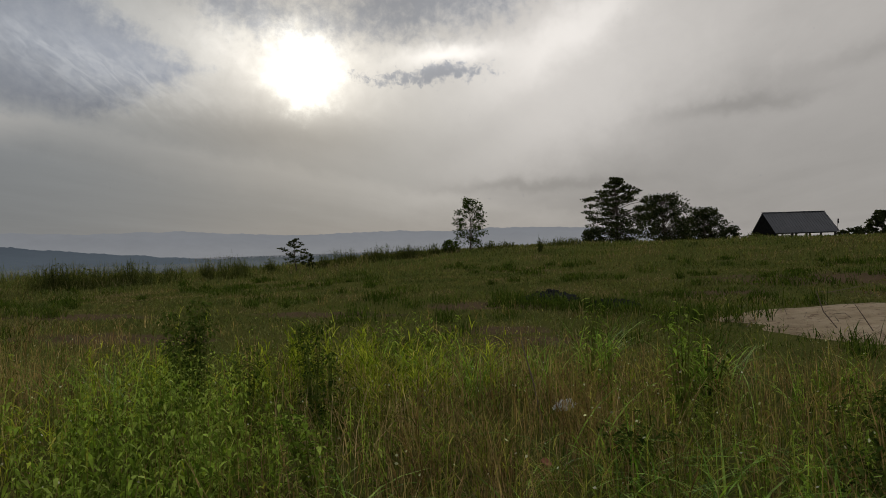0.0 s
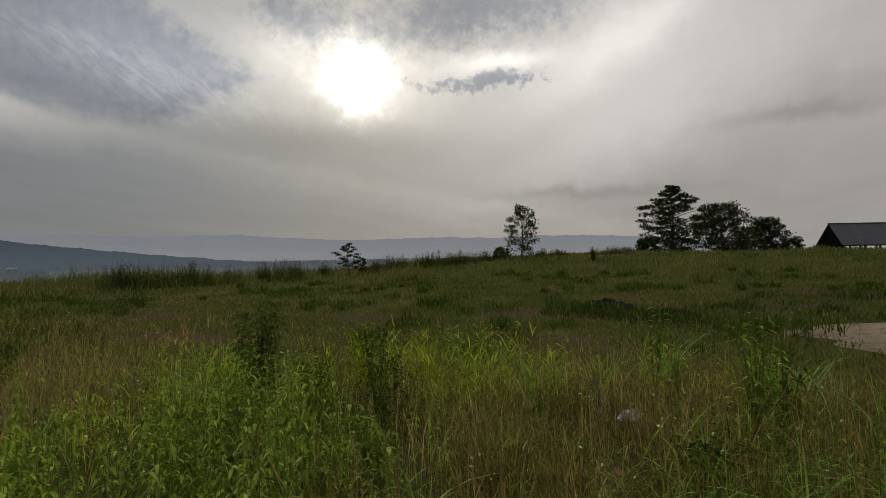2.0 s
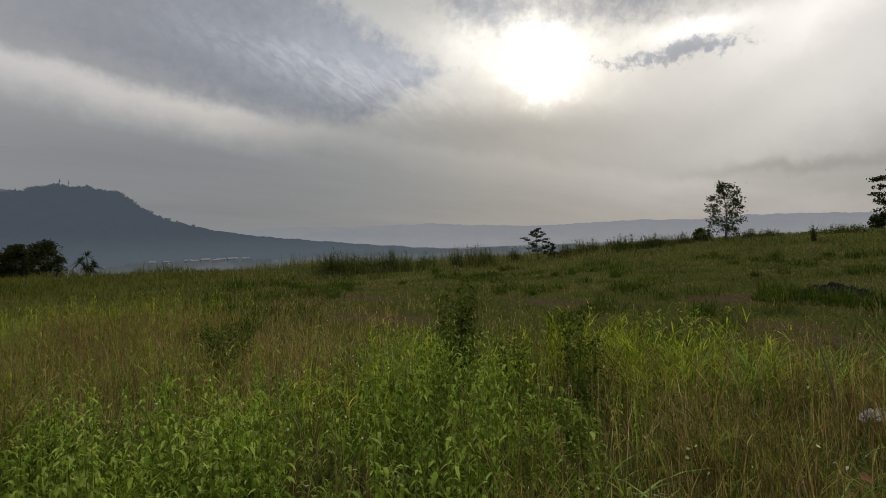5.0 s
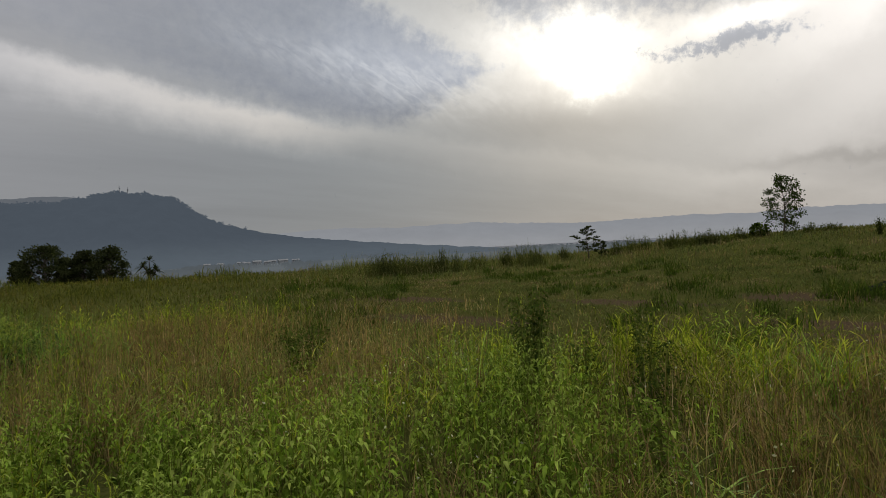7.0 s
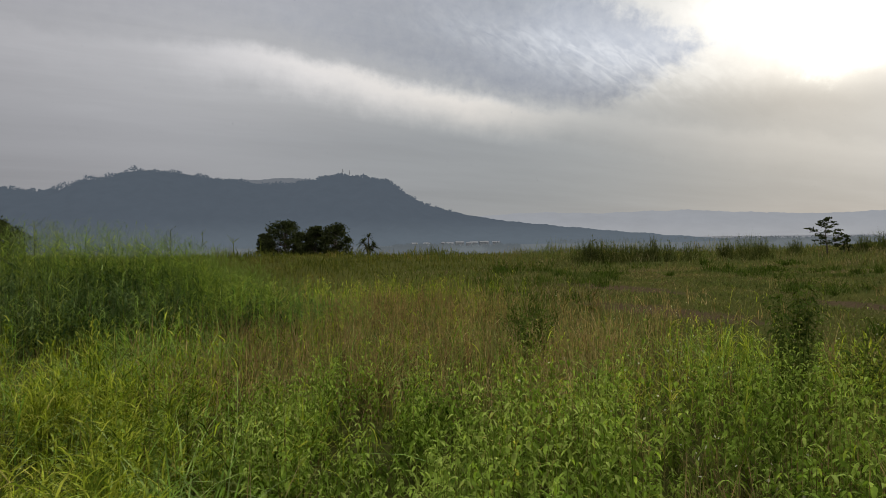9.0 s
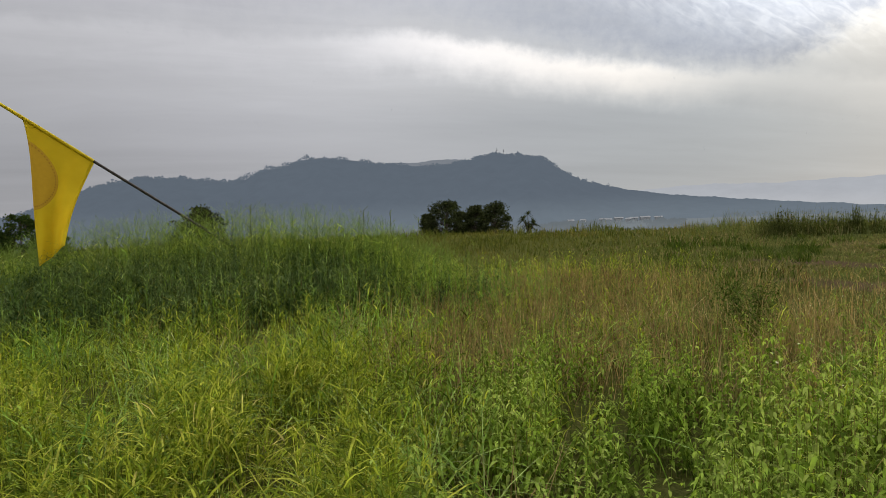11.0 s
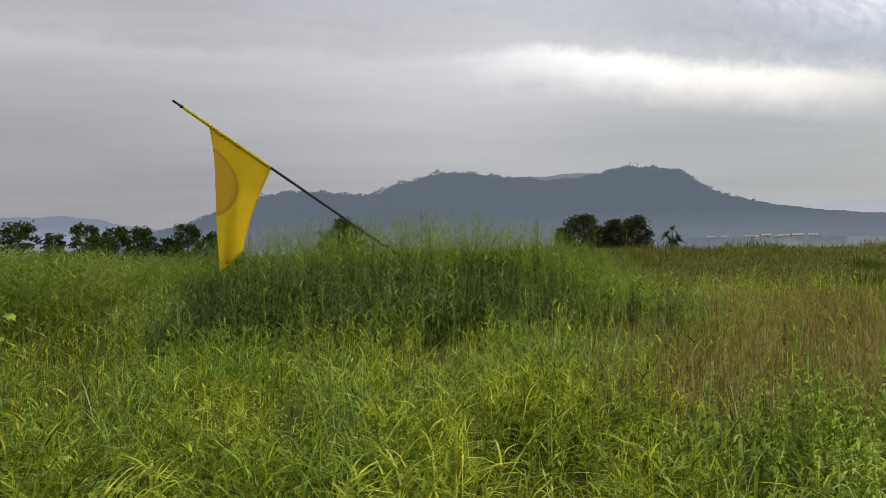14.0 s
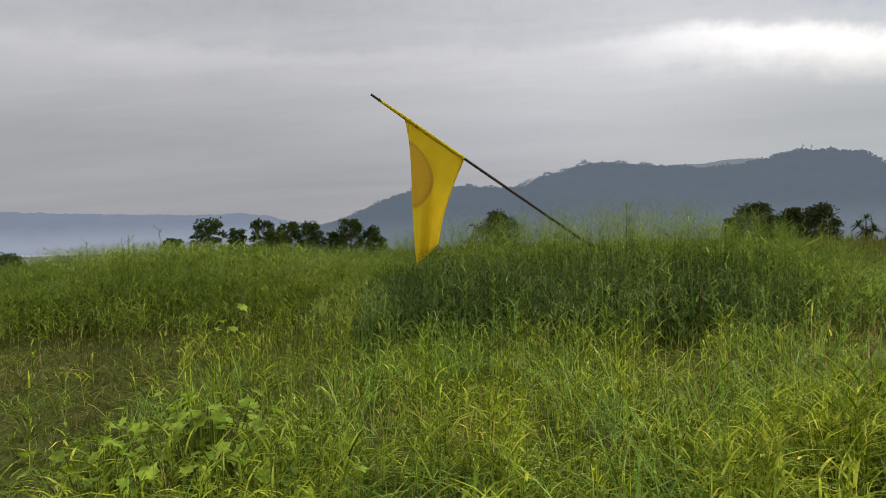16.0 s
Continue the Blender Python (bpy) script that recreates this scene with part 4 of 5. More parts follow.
def mound_grass():
    # fine culms over the top, paler and thinner towards the tips
    k = 15000
    x, y = MOUND[0] + rng.uniform(-4.6, 3.8, k), MOUND[1] + rng.uniform(-11.5, 5.8, k)
    m = np.maximum(mound_at(x, y), 0.9 * hump_at(x, y))
    keep = rng.random(k) < ramp01(m, 0.05, 0.35) * (1 - 0.84 * face_at(x, y))
    x, y, m = x[keep], y[keep], m[keep]
    stuff("leafy_tall_grass", leafy(x, y, ground(x, y) - 0.02, rng.uniform(0.45, 0.95, len(x)) * (0.62 + 0.4 * m) * by_flag(x, y), 8, 0.19, 0.0085, 2, (0.4, 1.9), (0.2, 1.2), 0.25, lean=0.22), TALL, "leafy tall grass culms over a mound")
    # pale stalks that stand out before the dark side
    k = 240
    x, y = MOUND[0] + rng.uniform(1.2, 2.9, k), MOUND[1] + rng.uniform(-4.0, 4.2, k)
    stuff("pale_stalks", leafy(x, y, ground(x, y) - 0.02, rng.uniform(0.5, 0.95, k), 7, 0.17, 0.0075, 3, (0.3, 1.2), (0.4, 1.5), 0.35, 0.005, 0.1), PALE, "pale grass stalks standing before the mound")
    # longer blades between
    k = 7000
    x, y = MOUND[0] + rng.uniform(-3.2, 3.6, k), MOUND[1] + rng.uniform(-5.6, 5.6, k)
    m = mound_at(x, y)
    keep = rng.random(k) < ramp01(m, 0.05, 0.35) * (1 - 0.6 * face_at(x, y))
    x, y, m = x[keep], y[keep], m[keep]
    tall = rng.uniform(0.5, 0.95, len(x)) * (0.62 + 0.4 * m) * by_flag(x, y)
    stuff("tall_grass", blades(x, y, ground(x, y) - 0.02, tall, rng.uniform(0.005, 0.010, len(x)), rng.normal(0.1, 0.16, len(x)), rng.uniform(0.1, 0.9, len(x)), 4), TALL, "tall lush grass growing thickly over a mound")


mound_grass()


def panicles(x, y, z, tall, arm, count=9, thick=0.0028, droop=0.6):
    """Stalks with a loose feathery seed head."""
    k = len(x)
    pieces = []
    head, lean = rng.uniform(0, 6.28, k), np.abs(rng.normal(0, 0.13, k))
    pieces.append(blades(x, y, z, tall, np.full(k, thick) * (1 + 0.06 * away(x, y)), lean, np.zeros(k), 2, head))
    for i in range(count):
        s = 0.72 + 0.28 * i / count
        px, py = x + np.cos(head) * tall * lean * s, y + np.sin(head) * tall * lean * s
        length = arm * (1.25 - (s - 0.72) * 2.6) * rng.uniform(0.6, 1.2, k)
        pieces.append(blades(px, py, z + tall * s, length, np.full(k, thick * 0.9) * (1 + 0.06 * away(x, y)), rng.uniform(0.4, 2.0, k), rng.uniform(0.0, droop, k), 2))
    return pieces


def seed_heads():
    k = 7500
    x, y = MOUND[0] + rng.uniform(-4.0, 2.4, k), MOUND[1] + rng.uniform(-11.0, 5.0, k)
    keep = rng.random(k) < ramp01(np.maximum(mound_at(x, y), hump_at(x, y)), 0.1, 0.5)
    x, y = x[keep], y[keep]
    pieces = panicles(x, y, ground(x, y), rng.uniform(0.75, 1.2, len(x)) * (0.75 + 0.25 * mound_at(x, y)) * by_flag(x, y), 0.15, 8)
    x, y = scatter(4200, 2.6, 16.0, 30, 150, 1.4)
    dry, herb, fresh, short, mound, sand = field(x, y)
    keep = clear(x, y) & (rng.random(len(x)) < np.maximum(dry, 0.5 * fresh) * (1 - short) * (1 - mound))
    x, y = x[keep], y[keep]
    pieces += panicles(x, y, ground(x, y), rng.uniform(0.5, 0.9, len(x)), 0.09, 6, 0.0022)
    stuff("seed_heads", pieces, SEED, "feathery pale seed heads on thin stalks")


def pale_specks():
    """Small whitish specks on thin stalks over the thin grass."""
    x, y = scatter(900, 2.4, 9.5, -26, 48, 1.3)
    dry, herb, fresh, short, mound, sand = field(x, y)
    keep = clear(x, y) & (sand < 0.3) & (rng.random(len(x)) < (1 - 0.7 * short) * ramp01(bumps(x, y, 0.6, 27), -0.35, 0.3))
    x, y = x[keep], y[keep]
    z = ground(x, y) + rng.uniform(0.3, 0.62, len(x))
    stuff("pale_speck_cards", leaf_cards(np.stack([x, y, z], -1), np.full(len(x), 0.009), 1.1), PALE_SPECK, "tiny whitish specks over the grass", "flowers")
    stuff("speck_stalks", blades(x, y, z - 0.3, np.full(len(x), 0.3), np.full(len(x), 0.0025), 0 * x, 0 * x, 2), STEM, "thin stalks under the whitish specks", "flowers")


seed_heads()
pale_specks()


def leaves(base, heading, pitch, length, width, fold=0.25, droop=0.5, fine=True):
    """Oval pointed leaves, folded along the midrib and drooping, as one mesh."""
    k = len(base)
    out = np.stack([np.cos(heading) * np.cos(pitch), np.sin(heading) * np.cos(pitch), np.sin(pitch)], -1)
    side = np.stack([-np.sin(heading), np.cos(heading), 0 * heading], -1)
    up = np.cross(out, side)
    L, W, sag = length[:, None], width[:, None], np.asarray(droop, float).reshape(-1, 1)
    if fine:
        spots = ((0, 0), (0.28, -0.45), (0.30, 0), (0.28, 0.45), (0.66, -0.36), (0.68, 0), (0.66, 0.36), (1.0, 0))
        tris = np.array([(0, 2, 1), (0, 3, 2), (1, 2, 5), (1, 5, 4), (2, 3, 6), (2, 6, 5), (4, 5, 7), (5, 6, 7)])
    else:
        spots = ((0, 0), (0.42, -0.48), (0.45, 0), (0.42, 0.48), (1.0, 0))
        tris = np.array([(0, 2, 1), (0, 3, 2), (1, 2, 4), (2, 3, 4)])
    verts = np.empty((k, len(spots), 3))
    for i, (s, w) in enumerate(spots):
        verts[:, i] = base + out * L * s + side * W * w + up * (abs(w) * W * fold) - np.array([0, 0, 1.0]) * L * sag * s * s
    return verts.reshape(-1, 3), ((np.arange(k) * len(spots))[:, None, None] + tris[None]).reshape(-1, 3)


def herbs_at(x, y, tall, pairs, size, slim=0.6, pitch=(-0.35, 0.5), fine=False):
    """Upright herbs with opposite pairs of leaves up a thin stem: pieces of leaves, stems and young tip leaves."""
    k = len(x)
    z = ground(x, y)
    head, lean = rng.uniform(0, 6.28, k), np.abs(rng.normal(0, 0.10, k))
    stems = [blades(x, y, z, tall, np.full(k, 0.005), lean, np.zeros(k), 3, head)]
    leaf, tips = [], []
    for i in range(pairs):
        s = 0.28 + 0.72 * (i + 0.5) / pairs
        px, py, pz = x + np.cos(head) * tall * lean * s, y + np.sin(head) * tall * lean * s, z + tall * s
        turn = rng.uniform(0, 6.28, k) if i == 0 else turn + 1.57 + rng.normal(0, 0.3, k)
        for half in (0, np.pi):
            grow = size * (1.2 - 0.8 * max(0, s - 0.45) / 0.55) * rng.uniform(0.6, 1.3, k)
            made = leaves(np.stack([px, py, pz], -1), turn + half, rng.uniform(*pitch, k) + 0.8 * max(0, s - 0.7), grow, grow * slim, 0.25, rng.uniform(0.3, 1.0, k), fine)
            (tips if s > 0.78 else leaf).append(made)
    return leaf, stems, tips


def herbs():
    x, y = scatter(15500, 1.5, 7.0, -20, 150, 1.3)
    dry, herb, fresh, short, mound, sand = field(x, y)
    keep = clear(x, y) & (rng.random(len(x)) < herb * (0.15 + 0.85 * hollow(x, y))) & (sand < 0.2)
    x, y = x[keep], y[keep]
    turn = polar(x - EYE_SPOT[0], y - EYE_SPOT[1])[0]
    tall = rng.uniform(0.32, 0.64, len(x)) * (0.3 + 0.8 * hollow(x, y)) * (1 + 0.42 * ramp01(turn, 62, 45))
    near = away(x, y) < 3.6
    leaf, stems, tips = herbs_at(x[near], y[near], tall[near], 10, 0.045, 0.5, (-0.6, 0.35), fine=True)
    more = herbs_at(x[~near], y[~near], tall[~near], 9, 0.048, 0.5, (-0.6, 0.35))
    stuff("herb_leaves", leaf + more[0], HERB, "green nettle-like herbs with drooping oval leaves", "herbs")
    stuff("herb_tips", tips + more[2], HERB_TIP, "pale young leaves at the tips of the green herbs", "herbs")
    stuff("herb_stems", stems + more[1], STEM, "thin stems of the green herbs", "herbs")
    # dark weeds under the tall grass on the mound's near side
    k = 1900
    x, y = MOUND[0] + rng.uniform(0.1, 2.4, k), MOUND[1] + rng.uniform(-3.6, 4.0, k)
    m = mound_at(x, y)
    keep = (m > 0.05) & (rng.random(k) < 0.25 + 0.75 * face_at(x, y))
    leaf, stems, tips = herbs_at(x[keep], y[keep], rng.uniform(0.45, 0.85, keep.sum()), 9, 0.13, 0.14, (-0.3, 0.5))
    stuff("mound_weeds", leaf + stems + tips, MOUND_WEED, "dark leafy weeds on the mound's side", "herbs")
    # dark tussocks on the worn ground
    cx, cy = scatter(330, 9.0, 34.0, -28, 54, 1.4)
    keep = (field(cx, cy)[5] < 0.05) & (bumps(cx, cy, 2.0, 51) > -0.2)
    cx, cy = np.r_[cx[keep], -1.5, -0.2, 0.25, -2.1, 3.4, 3.9], np.r_[cy[keep], 15.6, 14.1, 13.6, 16.0, 14.6, 14.8]
    per = 55
    wide = np.repeat(rng.uniform(0.08, 0.34, len(cx)), per)
    bx, by = np.repeat(cx, per) + rng.normal(size=len(wide)) * wide, np.repeat(cy, per) + rng.normal(size=len(wide)) * wide
    tall = np.repeat(rng.uniform(0.15, 0.5, len(cx)), per) * rng.uniform(0.4, 1.1, len(wide))
    # a thicker dark stand by the gravel
    gx, gy = rng.uniform(-3.2, 2.6, 5200), rng.uniform(11.8, 17.6, 5200)
    along = np.abs((gx + 0.5) * 0.62 + (gy - 14.2) * 0.78 + 0.5 * bumps(gx, gy, 0.7, 71))
    here = (along < 0.75 + 0.5 * bumps(gx, gy, 0.5, 72)) & (np.hypot(gx + 1.75, gy - 16.9) > 0.75)
    bx, by = np.r_[bx, gx[here]], np.r_[by, gy[here]]
    tall = np.r_[tall, rng.uniform(0.22, 0.55, here.sum())]
    stuff("tussock_grass", blades(bx, by, ground(bx, by) - 0.02, tall, 0.004 + 0.0009 * away(bx, by), rng.normal(0.15, 0.15, len(bx)), rng.uniform(0.1, 0.7, len(bx)), 3), TUSSOCK, "dark green tussocks on worn ground")


near_grass()
herbs()


def weed(name, x, y, tall, spread, stems, size, mat, label, pairs=12, slim=0.55):
    """One big bushy weed: several leafy stems from one root."""
    thing = tagged(new(name), label, "weed", "tall weeds in the grass")
    z = float(ground(x, y))
    thing.matrix_basis = pose(x, y, z)
    for _ in range(stems):
        head, out = rng.uniform(0, 6.28), rng.uniform(0.1, 1.0) * spread
        top = Vector((math.cos(head) * out, math.sin(head) * out, tall * rng.uniform(0.72, 1.0)))
        pts = [Vector((0, 0, -0.03)).lerp(top, s) + Vector((0, 0, 0.12 * tall * s * (1 - s))) for s in (0.0, 0.25, 0.5, 0.75, 1.0)]
        stem = part("stem", smooth(mesh_of("stem", *tube(pts, [0.009, 0.007, 0.006, 0.004, 0.002], 5))), STEM, thing)
        base, turn, pitch, long = [], [], [], []
        for i in range(pairs * 4):
            s = rng.uniform(0.08, 1.0)
            p = Vector((0, 0, 0)).lerp(top, s) + Vector((0, 0, 0.12 * tall * s * (1 - s)))
            side = rng.uniform(0, 6.28)
            p = p + Vector((math.cos(side), math.sin(side), 0.2)) * rng.uniform(0, 0.16) * (1.25 - s)
            base.append(p), turn.append(side), pitch.append(rng.uniform(-0.1, 0.8)), long.append(size * rng.uniform(0.6, 1.25))
        long = np.array(long)
        part("foliage", mesh_of("foliage", *leaves(np.array(base), np.array(turn), np.array(pitch), long, long * slim, 0.2, 0.6)), mat, stem)
    return thing


weed("tall_weed", -3.2, 4.2, 1.18, 0.22, 13, 0.046, SHRUB, "tall dark leafy weed standing in the herbs", 36)
weed("tall_weed", -2.45, 4.75, 1.0, 0.13, 6, 0.042, SHRUB, "slim dark leafy weed among dry grass", 26)
weed("tall_weed", -2.15, 4.4, 0.76, 0.24, 8, 0.045, TUSSOCK, "leafy green weed among dry grass")
weed("tall_weed", -2.8, 4.35, 0.80, 0.28, 9, 0.045, TUSSOCK, "leafy green weed beside the dark weed")
weed("tall_weed", -0.3, 6.0, 1.0, 0.14, 5, 0.085, HERB, "bright green tall weed with slender leaves", 8, 0.25)
weed("tall_weed", -0.12, 5.7, 0.85, 0.12, 4, 0.08, HERB, "bright green tall weed with slender leaves", 8, 0.25)
weed("tall_weed", 0.42, 5.0, 1.02, 0.2, 8, 0.08, HERB, "bushy bright green weed with slender leaves", 9, 0.3)
weed("tall_weed", 0.62, 5.3, 0.85, 0.18, 6, 0.08, TUSSOCK, "dark green weed with slender leaves", 9, 0.3)
weed("tall_weed", -2.2, 6.1, 0.82, 0.3, 8, 0.07, HERB, "bright green leafy weed in dry grass", 9, 0.35)
weed("tall_weed", -1.9, 6.5, 0.78, 0.3, 8, 0.07, HERB, "bright green leafy weed in dry grass", 9, 0.35)
weed("tall_weed", -1.75, 3.35, 0.62, 0.25, 8, 0.06, HERB, "leafy bright green herb plant in thin grass", 9, 0.5)
weed("tall_weed", 0.0, 3.9, 0.5, 0.25, 7, 0.055, TUSSOCK, "low dark leafy weed in thin grass", 10, 0.45)
weed("tall_weed", 1.5, 4.6, 0.6, 0.3, 9, 0.055, TUSSOCK, "low dark leafy weed in thin grass", 10, 0.45)
weed("tall_weed", 1.15, 3.6, 0.5, 0.3, 8, 0.05, TUSSOCK, "low dark leafy weed in thin grass", 10, 0.45)
weed("low_bush", -6.1, 4.05, 0.72, 0.4, 11, 0.05, SHRUB, "low dark bush in the dry grass", 20)
weed("low_bush", -6.7, 4.3, 0.62, 0.35, 9, 0.05, SHRUB, "low dark bush in the dry grass")


def clump(x, y, tall, count, wide, mat, label, bend=(0.2, 0.9), spread=0.08):
    """One big tuft of grass that stands out from the rest."""
    head = rng.uniform(0, 6.28, count)
    bx, by = x + rng.normal(0, spread, count), y + rng.normal(0, spread, count)
    thing = tagged(new("grass_clump"), label, "grass clump", "tufts of broad grass")
    part("tuft", mesh_of("tuft", *blades(bx, by, ground(bx, by) - 0.02, rng.uniform(0.6, 1.0, count) * tall, rng.uniform(0.7, 1.2, count) * wide,
         np.abs(rng.normal(0.1, 0.08, count)), rng.uniform(*bend, count), 6, head)), mat, thing)
    return thing


for cx, cy, tall, count, wide in ((-0.25, 6.9, 0.95, 46, 0.014), (0.75, 6.3, 0.85, 60, 0.013), (-1.35, 5.6, 0.85, 70, 0.010), (-1.9, 5.9, 0.8, 80, 0.010), (-0.8, 6.3, 0.8, 40, 0.011)):
    clump(cx, cy, tall, count, wide, PALE, "bright green arching tuft of broad grass")
for cx, cy, tall, count in ((0.5, 3.3, 0.66, 22), (-0.5, 3.0, 0.62, 18), (0.2, 2.85, 0.62, 22), (-0.9, 2.75, 0.6, 14), (1.0, 3.9, 0.66, 22), (0.75, 2.8, 0.6, 20), (-0.15, 3.5, 0.62, 14), (1.4, 3.4, 0.6, 16), (-1.5, 3.2, 0.6, 12)):
    clump(cx, cy, tall, count, 0.013, PALE, "sparse tuft of broad pale blades arching over", (0.7, 1.5), 0.05)
for cx, cy, tall, count in ((-4.6, -2.2, 0.8, 24), (-4.3, -1.2, 0.75, 20), (-4.9, -3.2, 0.78, 24), (-5.6, -2.7, 0.8, 22), (-4.4, -3.9, 0.72, 18), (-5.2, -0.6, 0.75, 20), (-3.9, -0.3, 0.65, 16), (-6.2, -1.7, 0.8, 20)):
    clump(cx, cy, tall, count // 2, 0.009, PALE, "tuft of long broad pale blades arching over", (0.5, 1.4), 0.06)
for cx, cy in ((-8.3, 0.35), (-8.6, -0.1), (-8.4, -1.9), (-8.1, -3.1), (-7.9, 0.9)):
    clump(cx, cy, 0.85, 60, 0.009, PALE, "tall bright green tuft before the mound", (0.2, 1.1), 0.16)


def vine_bush(x, y, tall, count, size, label):
    """A low spreading plant with broad lobed leaves held flat."""
    thing = tagged(new("broadleaf_plant"), label, "plant", "broad-leaved plants")
    z = float(ground(x, y))
    thing.matrix_basis = pose(x, y, z)
    for _ in range(count):
        turn, out, h = rng.uniform(0, 6.28), abs(rng.normal(0, 0.28)), tall * rng.uniform(0.45, 1.0)
        tip = Vector((math.cos(turn) * out, math.sin(turn) * out, h))
        stalk = part("stalk", smooth(mesh_of("stalk", *tube([(tip.x * 0.4, tip.y * 0.4, -0.02), (tip.x * 0.75, tip.y * 0.75, h * 0.7), tip], [0.005, 0.004, 0.003], 5))), STEM, thing)
        bm = bmesh.new()
        s = size * rng.uniform(0.6, 1.15)
        rim = [(0.0, 0.0), (0.32, -0.30), (0.25, -0.62), (0.52, -0.40), (0.80, -0.45), (0.82, -0.18), (1.12, 0.0), (0.82, 0.18), (0.80, 0.45), (0.52, 0.40), (0.25, 0.62), (0.32, 0.30)]
        mid = bm.verts.new((0.5 * s, 0, -0.03 * s))
        vs = [bm.verts.new((u * s, v * s, 0.10 * s * abs(v) - 0.22 * s * u * u)) for u, v in rim]
        for i in range(len(vs)):
            bm.faces.new((mid, vs[i], vs[(i + 1) % len(vs)]))
        bm.transform(Matrix.Translation(tip) @ Euler((rng.normal(0, 0.3), rng.uniform(-0.2, 0.6), turn + rng.normal(0, 0.6))).to_matrix().to_4x4())
        part("leaf", bm, VINE, stalk)


vine_bush(-5.45, -4.0, 0.62, 130, 0.09, "low plant with broad lobed light green leaves")
vine_bush(-5.0, -4.35, 0.55, 80, 0.085, "low plant with broad lobed light green leaves")
vine_bush(-5.1, -3.45, 0.55, 50, 0.085, "low broad-leaved plant with a few yellowed leaves")
vine_bush(-8.2, -5.3, 0.85, 8, 0.11, "single light green vine climbing in tall grass")

# ---- trees and bushes on the skyline ----
def spot(az, r):
    return -r * math.sin(radians(az)), r * math.cos(radians(az))


def tree(name, az, r, tall, crown, label, mat=TREE, base=None, layered=False, clumps=60, per=45, leaf=0.16, trunk=0.18, low=0.25, lean=0.0, shape=1.0, cone=False, fluff=1.0):
    """A tree with a tapering trunk, limbs to every clump of leaves and an uneven crown with gaps.
    crown: its half width; layered: flat spreading boughs; low: where the crown begins, as a share of the height."""
    x, y = spot(az, r)
    z = float(ground(x, y)) if base is None else base
    thing = tagged(new(name), label, "tree" if "tree" in name else "bush", "trees beyond the rim" if "rim" in label else "")
    thing.matrix_basis = pose(x, y, z)
    bent = [Vector((lean * tall * s * s + 0.04 * tall * math.sin(3 * s + az), 0.03 * tall * math.sin(5 * s + r), tall * 0.93 * s)) for s in np.linspace(0, 1, 7)]
    bent[0].z = -0.3
    part("trunk", smooth(mesh_of("trunk", *tube(bent, [trunk * (1.15 - s) for s in np.linspace(0, 1, 7)], 8))), BARK, thing)
    limbs, centres = [], []
    for i in range(clumps):
        if layered:  # flat pads of leaves on spreading boughs
            q = (i + rng.random()) / clumps
            s = low + (1 - low) * q
            wide = crown * float(np.interp(q, (0.0, 0.12, 0.3, 0.55, 0.7, 0.85, 1.0), (0.62, 0.9, 0.86, 0.98, 0.82, 0.42, 0.08))) * rng.uniform(0.8, 1.08)
        else:
            s = low + (1 - low) * (i + rng.random()) / clumps
            q = (s - low) / (1 - low)
            wide = crown * (1 - q) ** 0.55 * (0.55 + 0.45 * min(1.0, q * 4)) if cone else crown * math.sin(math.pi * min(0.97, 0.22 + 0.72 * q)) ** shape
        s = min(max(s, 0.02), 0.985)
        turn = i * 2.4 + rng.normal() * 0.5
        out = wide * math.sqrt(rng.uniform(0.08, 1.0)) * 0.9
        stem = bent[min(6, int(s * 6))]
        tip = Vector((stem.x + math.cos(turn) * out, stem.y + math.sin(turn) * out, tall * s + (0.05 * out if layered else 0.1 * out) + rng.normal() * 0.012 * tall))
        start = Vector((stem.x, stem.y, max(0.05, tip.z - (0.2 if layered else 0.55) * out - 0.03 * tall)))
        limbs.append(tube([start, start.lerp(tip, 0.5) + Vector((0, 0, 0.06 * out)), tip], [trunk * 0.22, trunk * 0.15, trunk * 0.05], 4))
        size = fluff * crown * (rng.uniform(0.17, 0.31) if layered else rng.uniform(0.14, 0.24 if cone else 0.30)) * (1.2 - 0.72 * s if layered else 1.0)
        pts = rng.normal(size=(per, 3))
        pts = pts / np.linalg.norm(pts, axis=1)[:, None] * (1.5 * rng.random((per, 1)) ** 0.5) * np.array([1, 1, 0.33 if layered else 0.62]) * size
        centres.append(pts + np.array(tip))
    part("branchwork", smooth(mesh_of("branchwork", *joined(limbs))), BARK, thing)
    centres = np.concatenate(centres)
    part("crown", mesh_of("crown", *leaf_cards(centres, np.full(len(centres), leaf), 0.9)), mat, thing)
    return thing


def rise(el, r, eye=1.47):
    return eye + r * math.tan(radians(el))


# the group by the pavilion
tree("big_tree", 0.05, 95, rise(5.35, 95) + 0.2, 5.9, "large dark spreading tree with layered boughs", base=-0.2, layered=True, clumps=150, per=60, leaf=0.17, trunk=0.30, low=0.14, shape=0.75, fluff=0.58)
tree("round_tree", -4.1, 105, rise(3.65, 105) + 0.2, 4.9, "dark round-topped tree beside a larger one", base=-0.2, clumps=150, per=52, leaf=0.17, trunk=0.28, low=0.12, shape=0.6, fluff=0.62)
tree("round_tree", -7.1, 115, rise(2.3, 115) + 0.2, 4.2, "lower dark round-topped tree", base=-0.2, clumps=110, per=60, leaf=0.17, trunk=0.25, low=0.08, shape=0.5, fluff=0.66)
tree("round_bush", -9.2, 118, rise(0.72, 118) + 0.4, 1.9, "small dark rounded bush behind the crest", base=-0.4, clumps=30, per=50, leaf=0.22, trunk=0.1, low=0.05, shape=0.5)
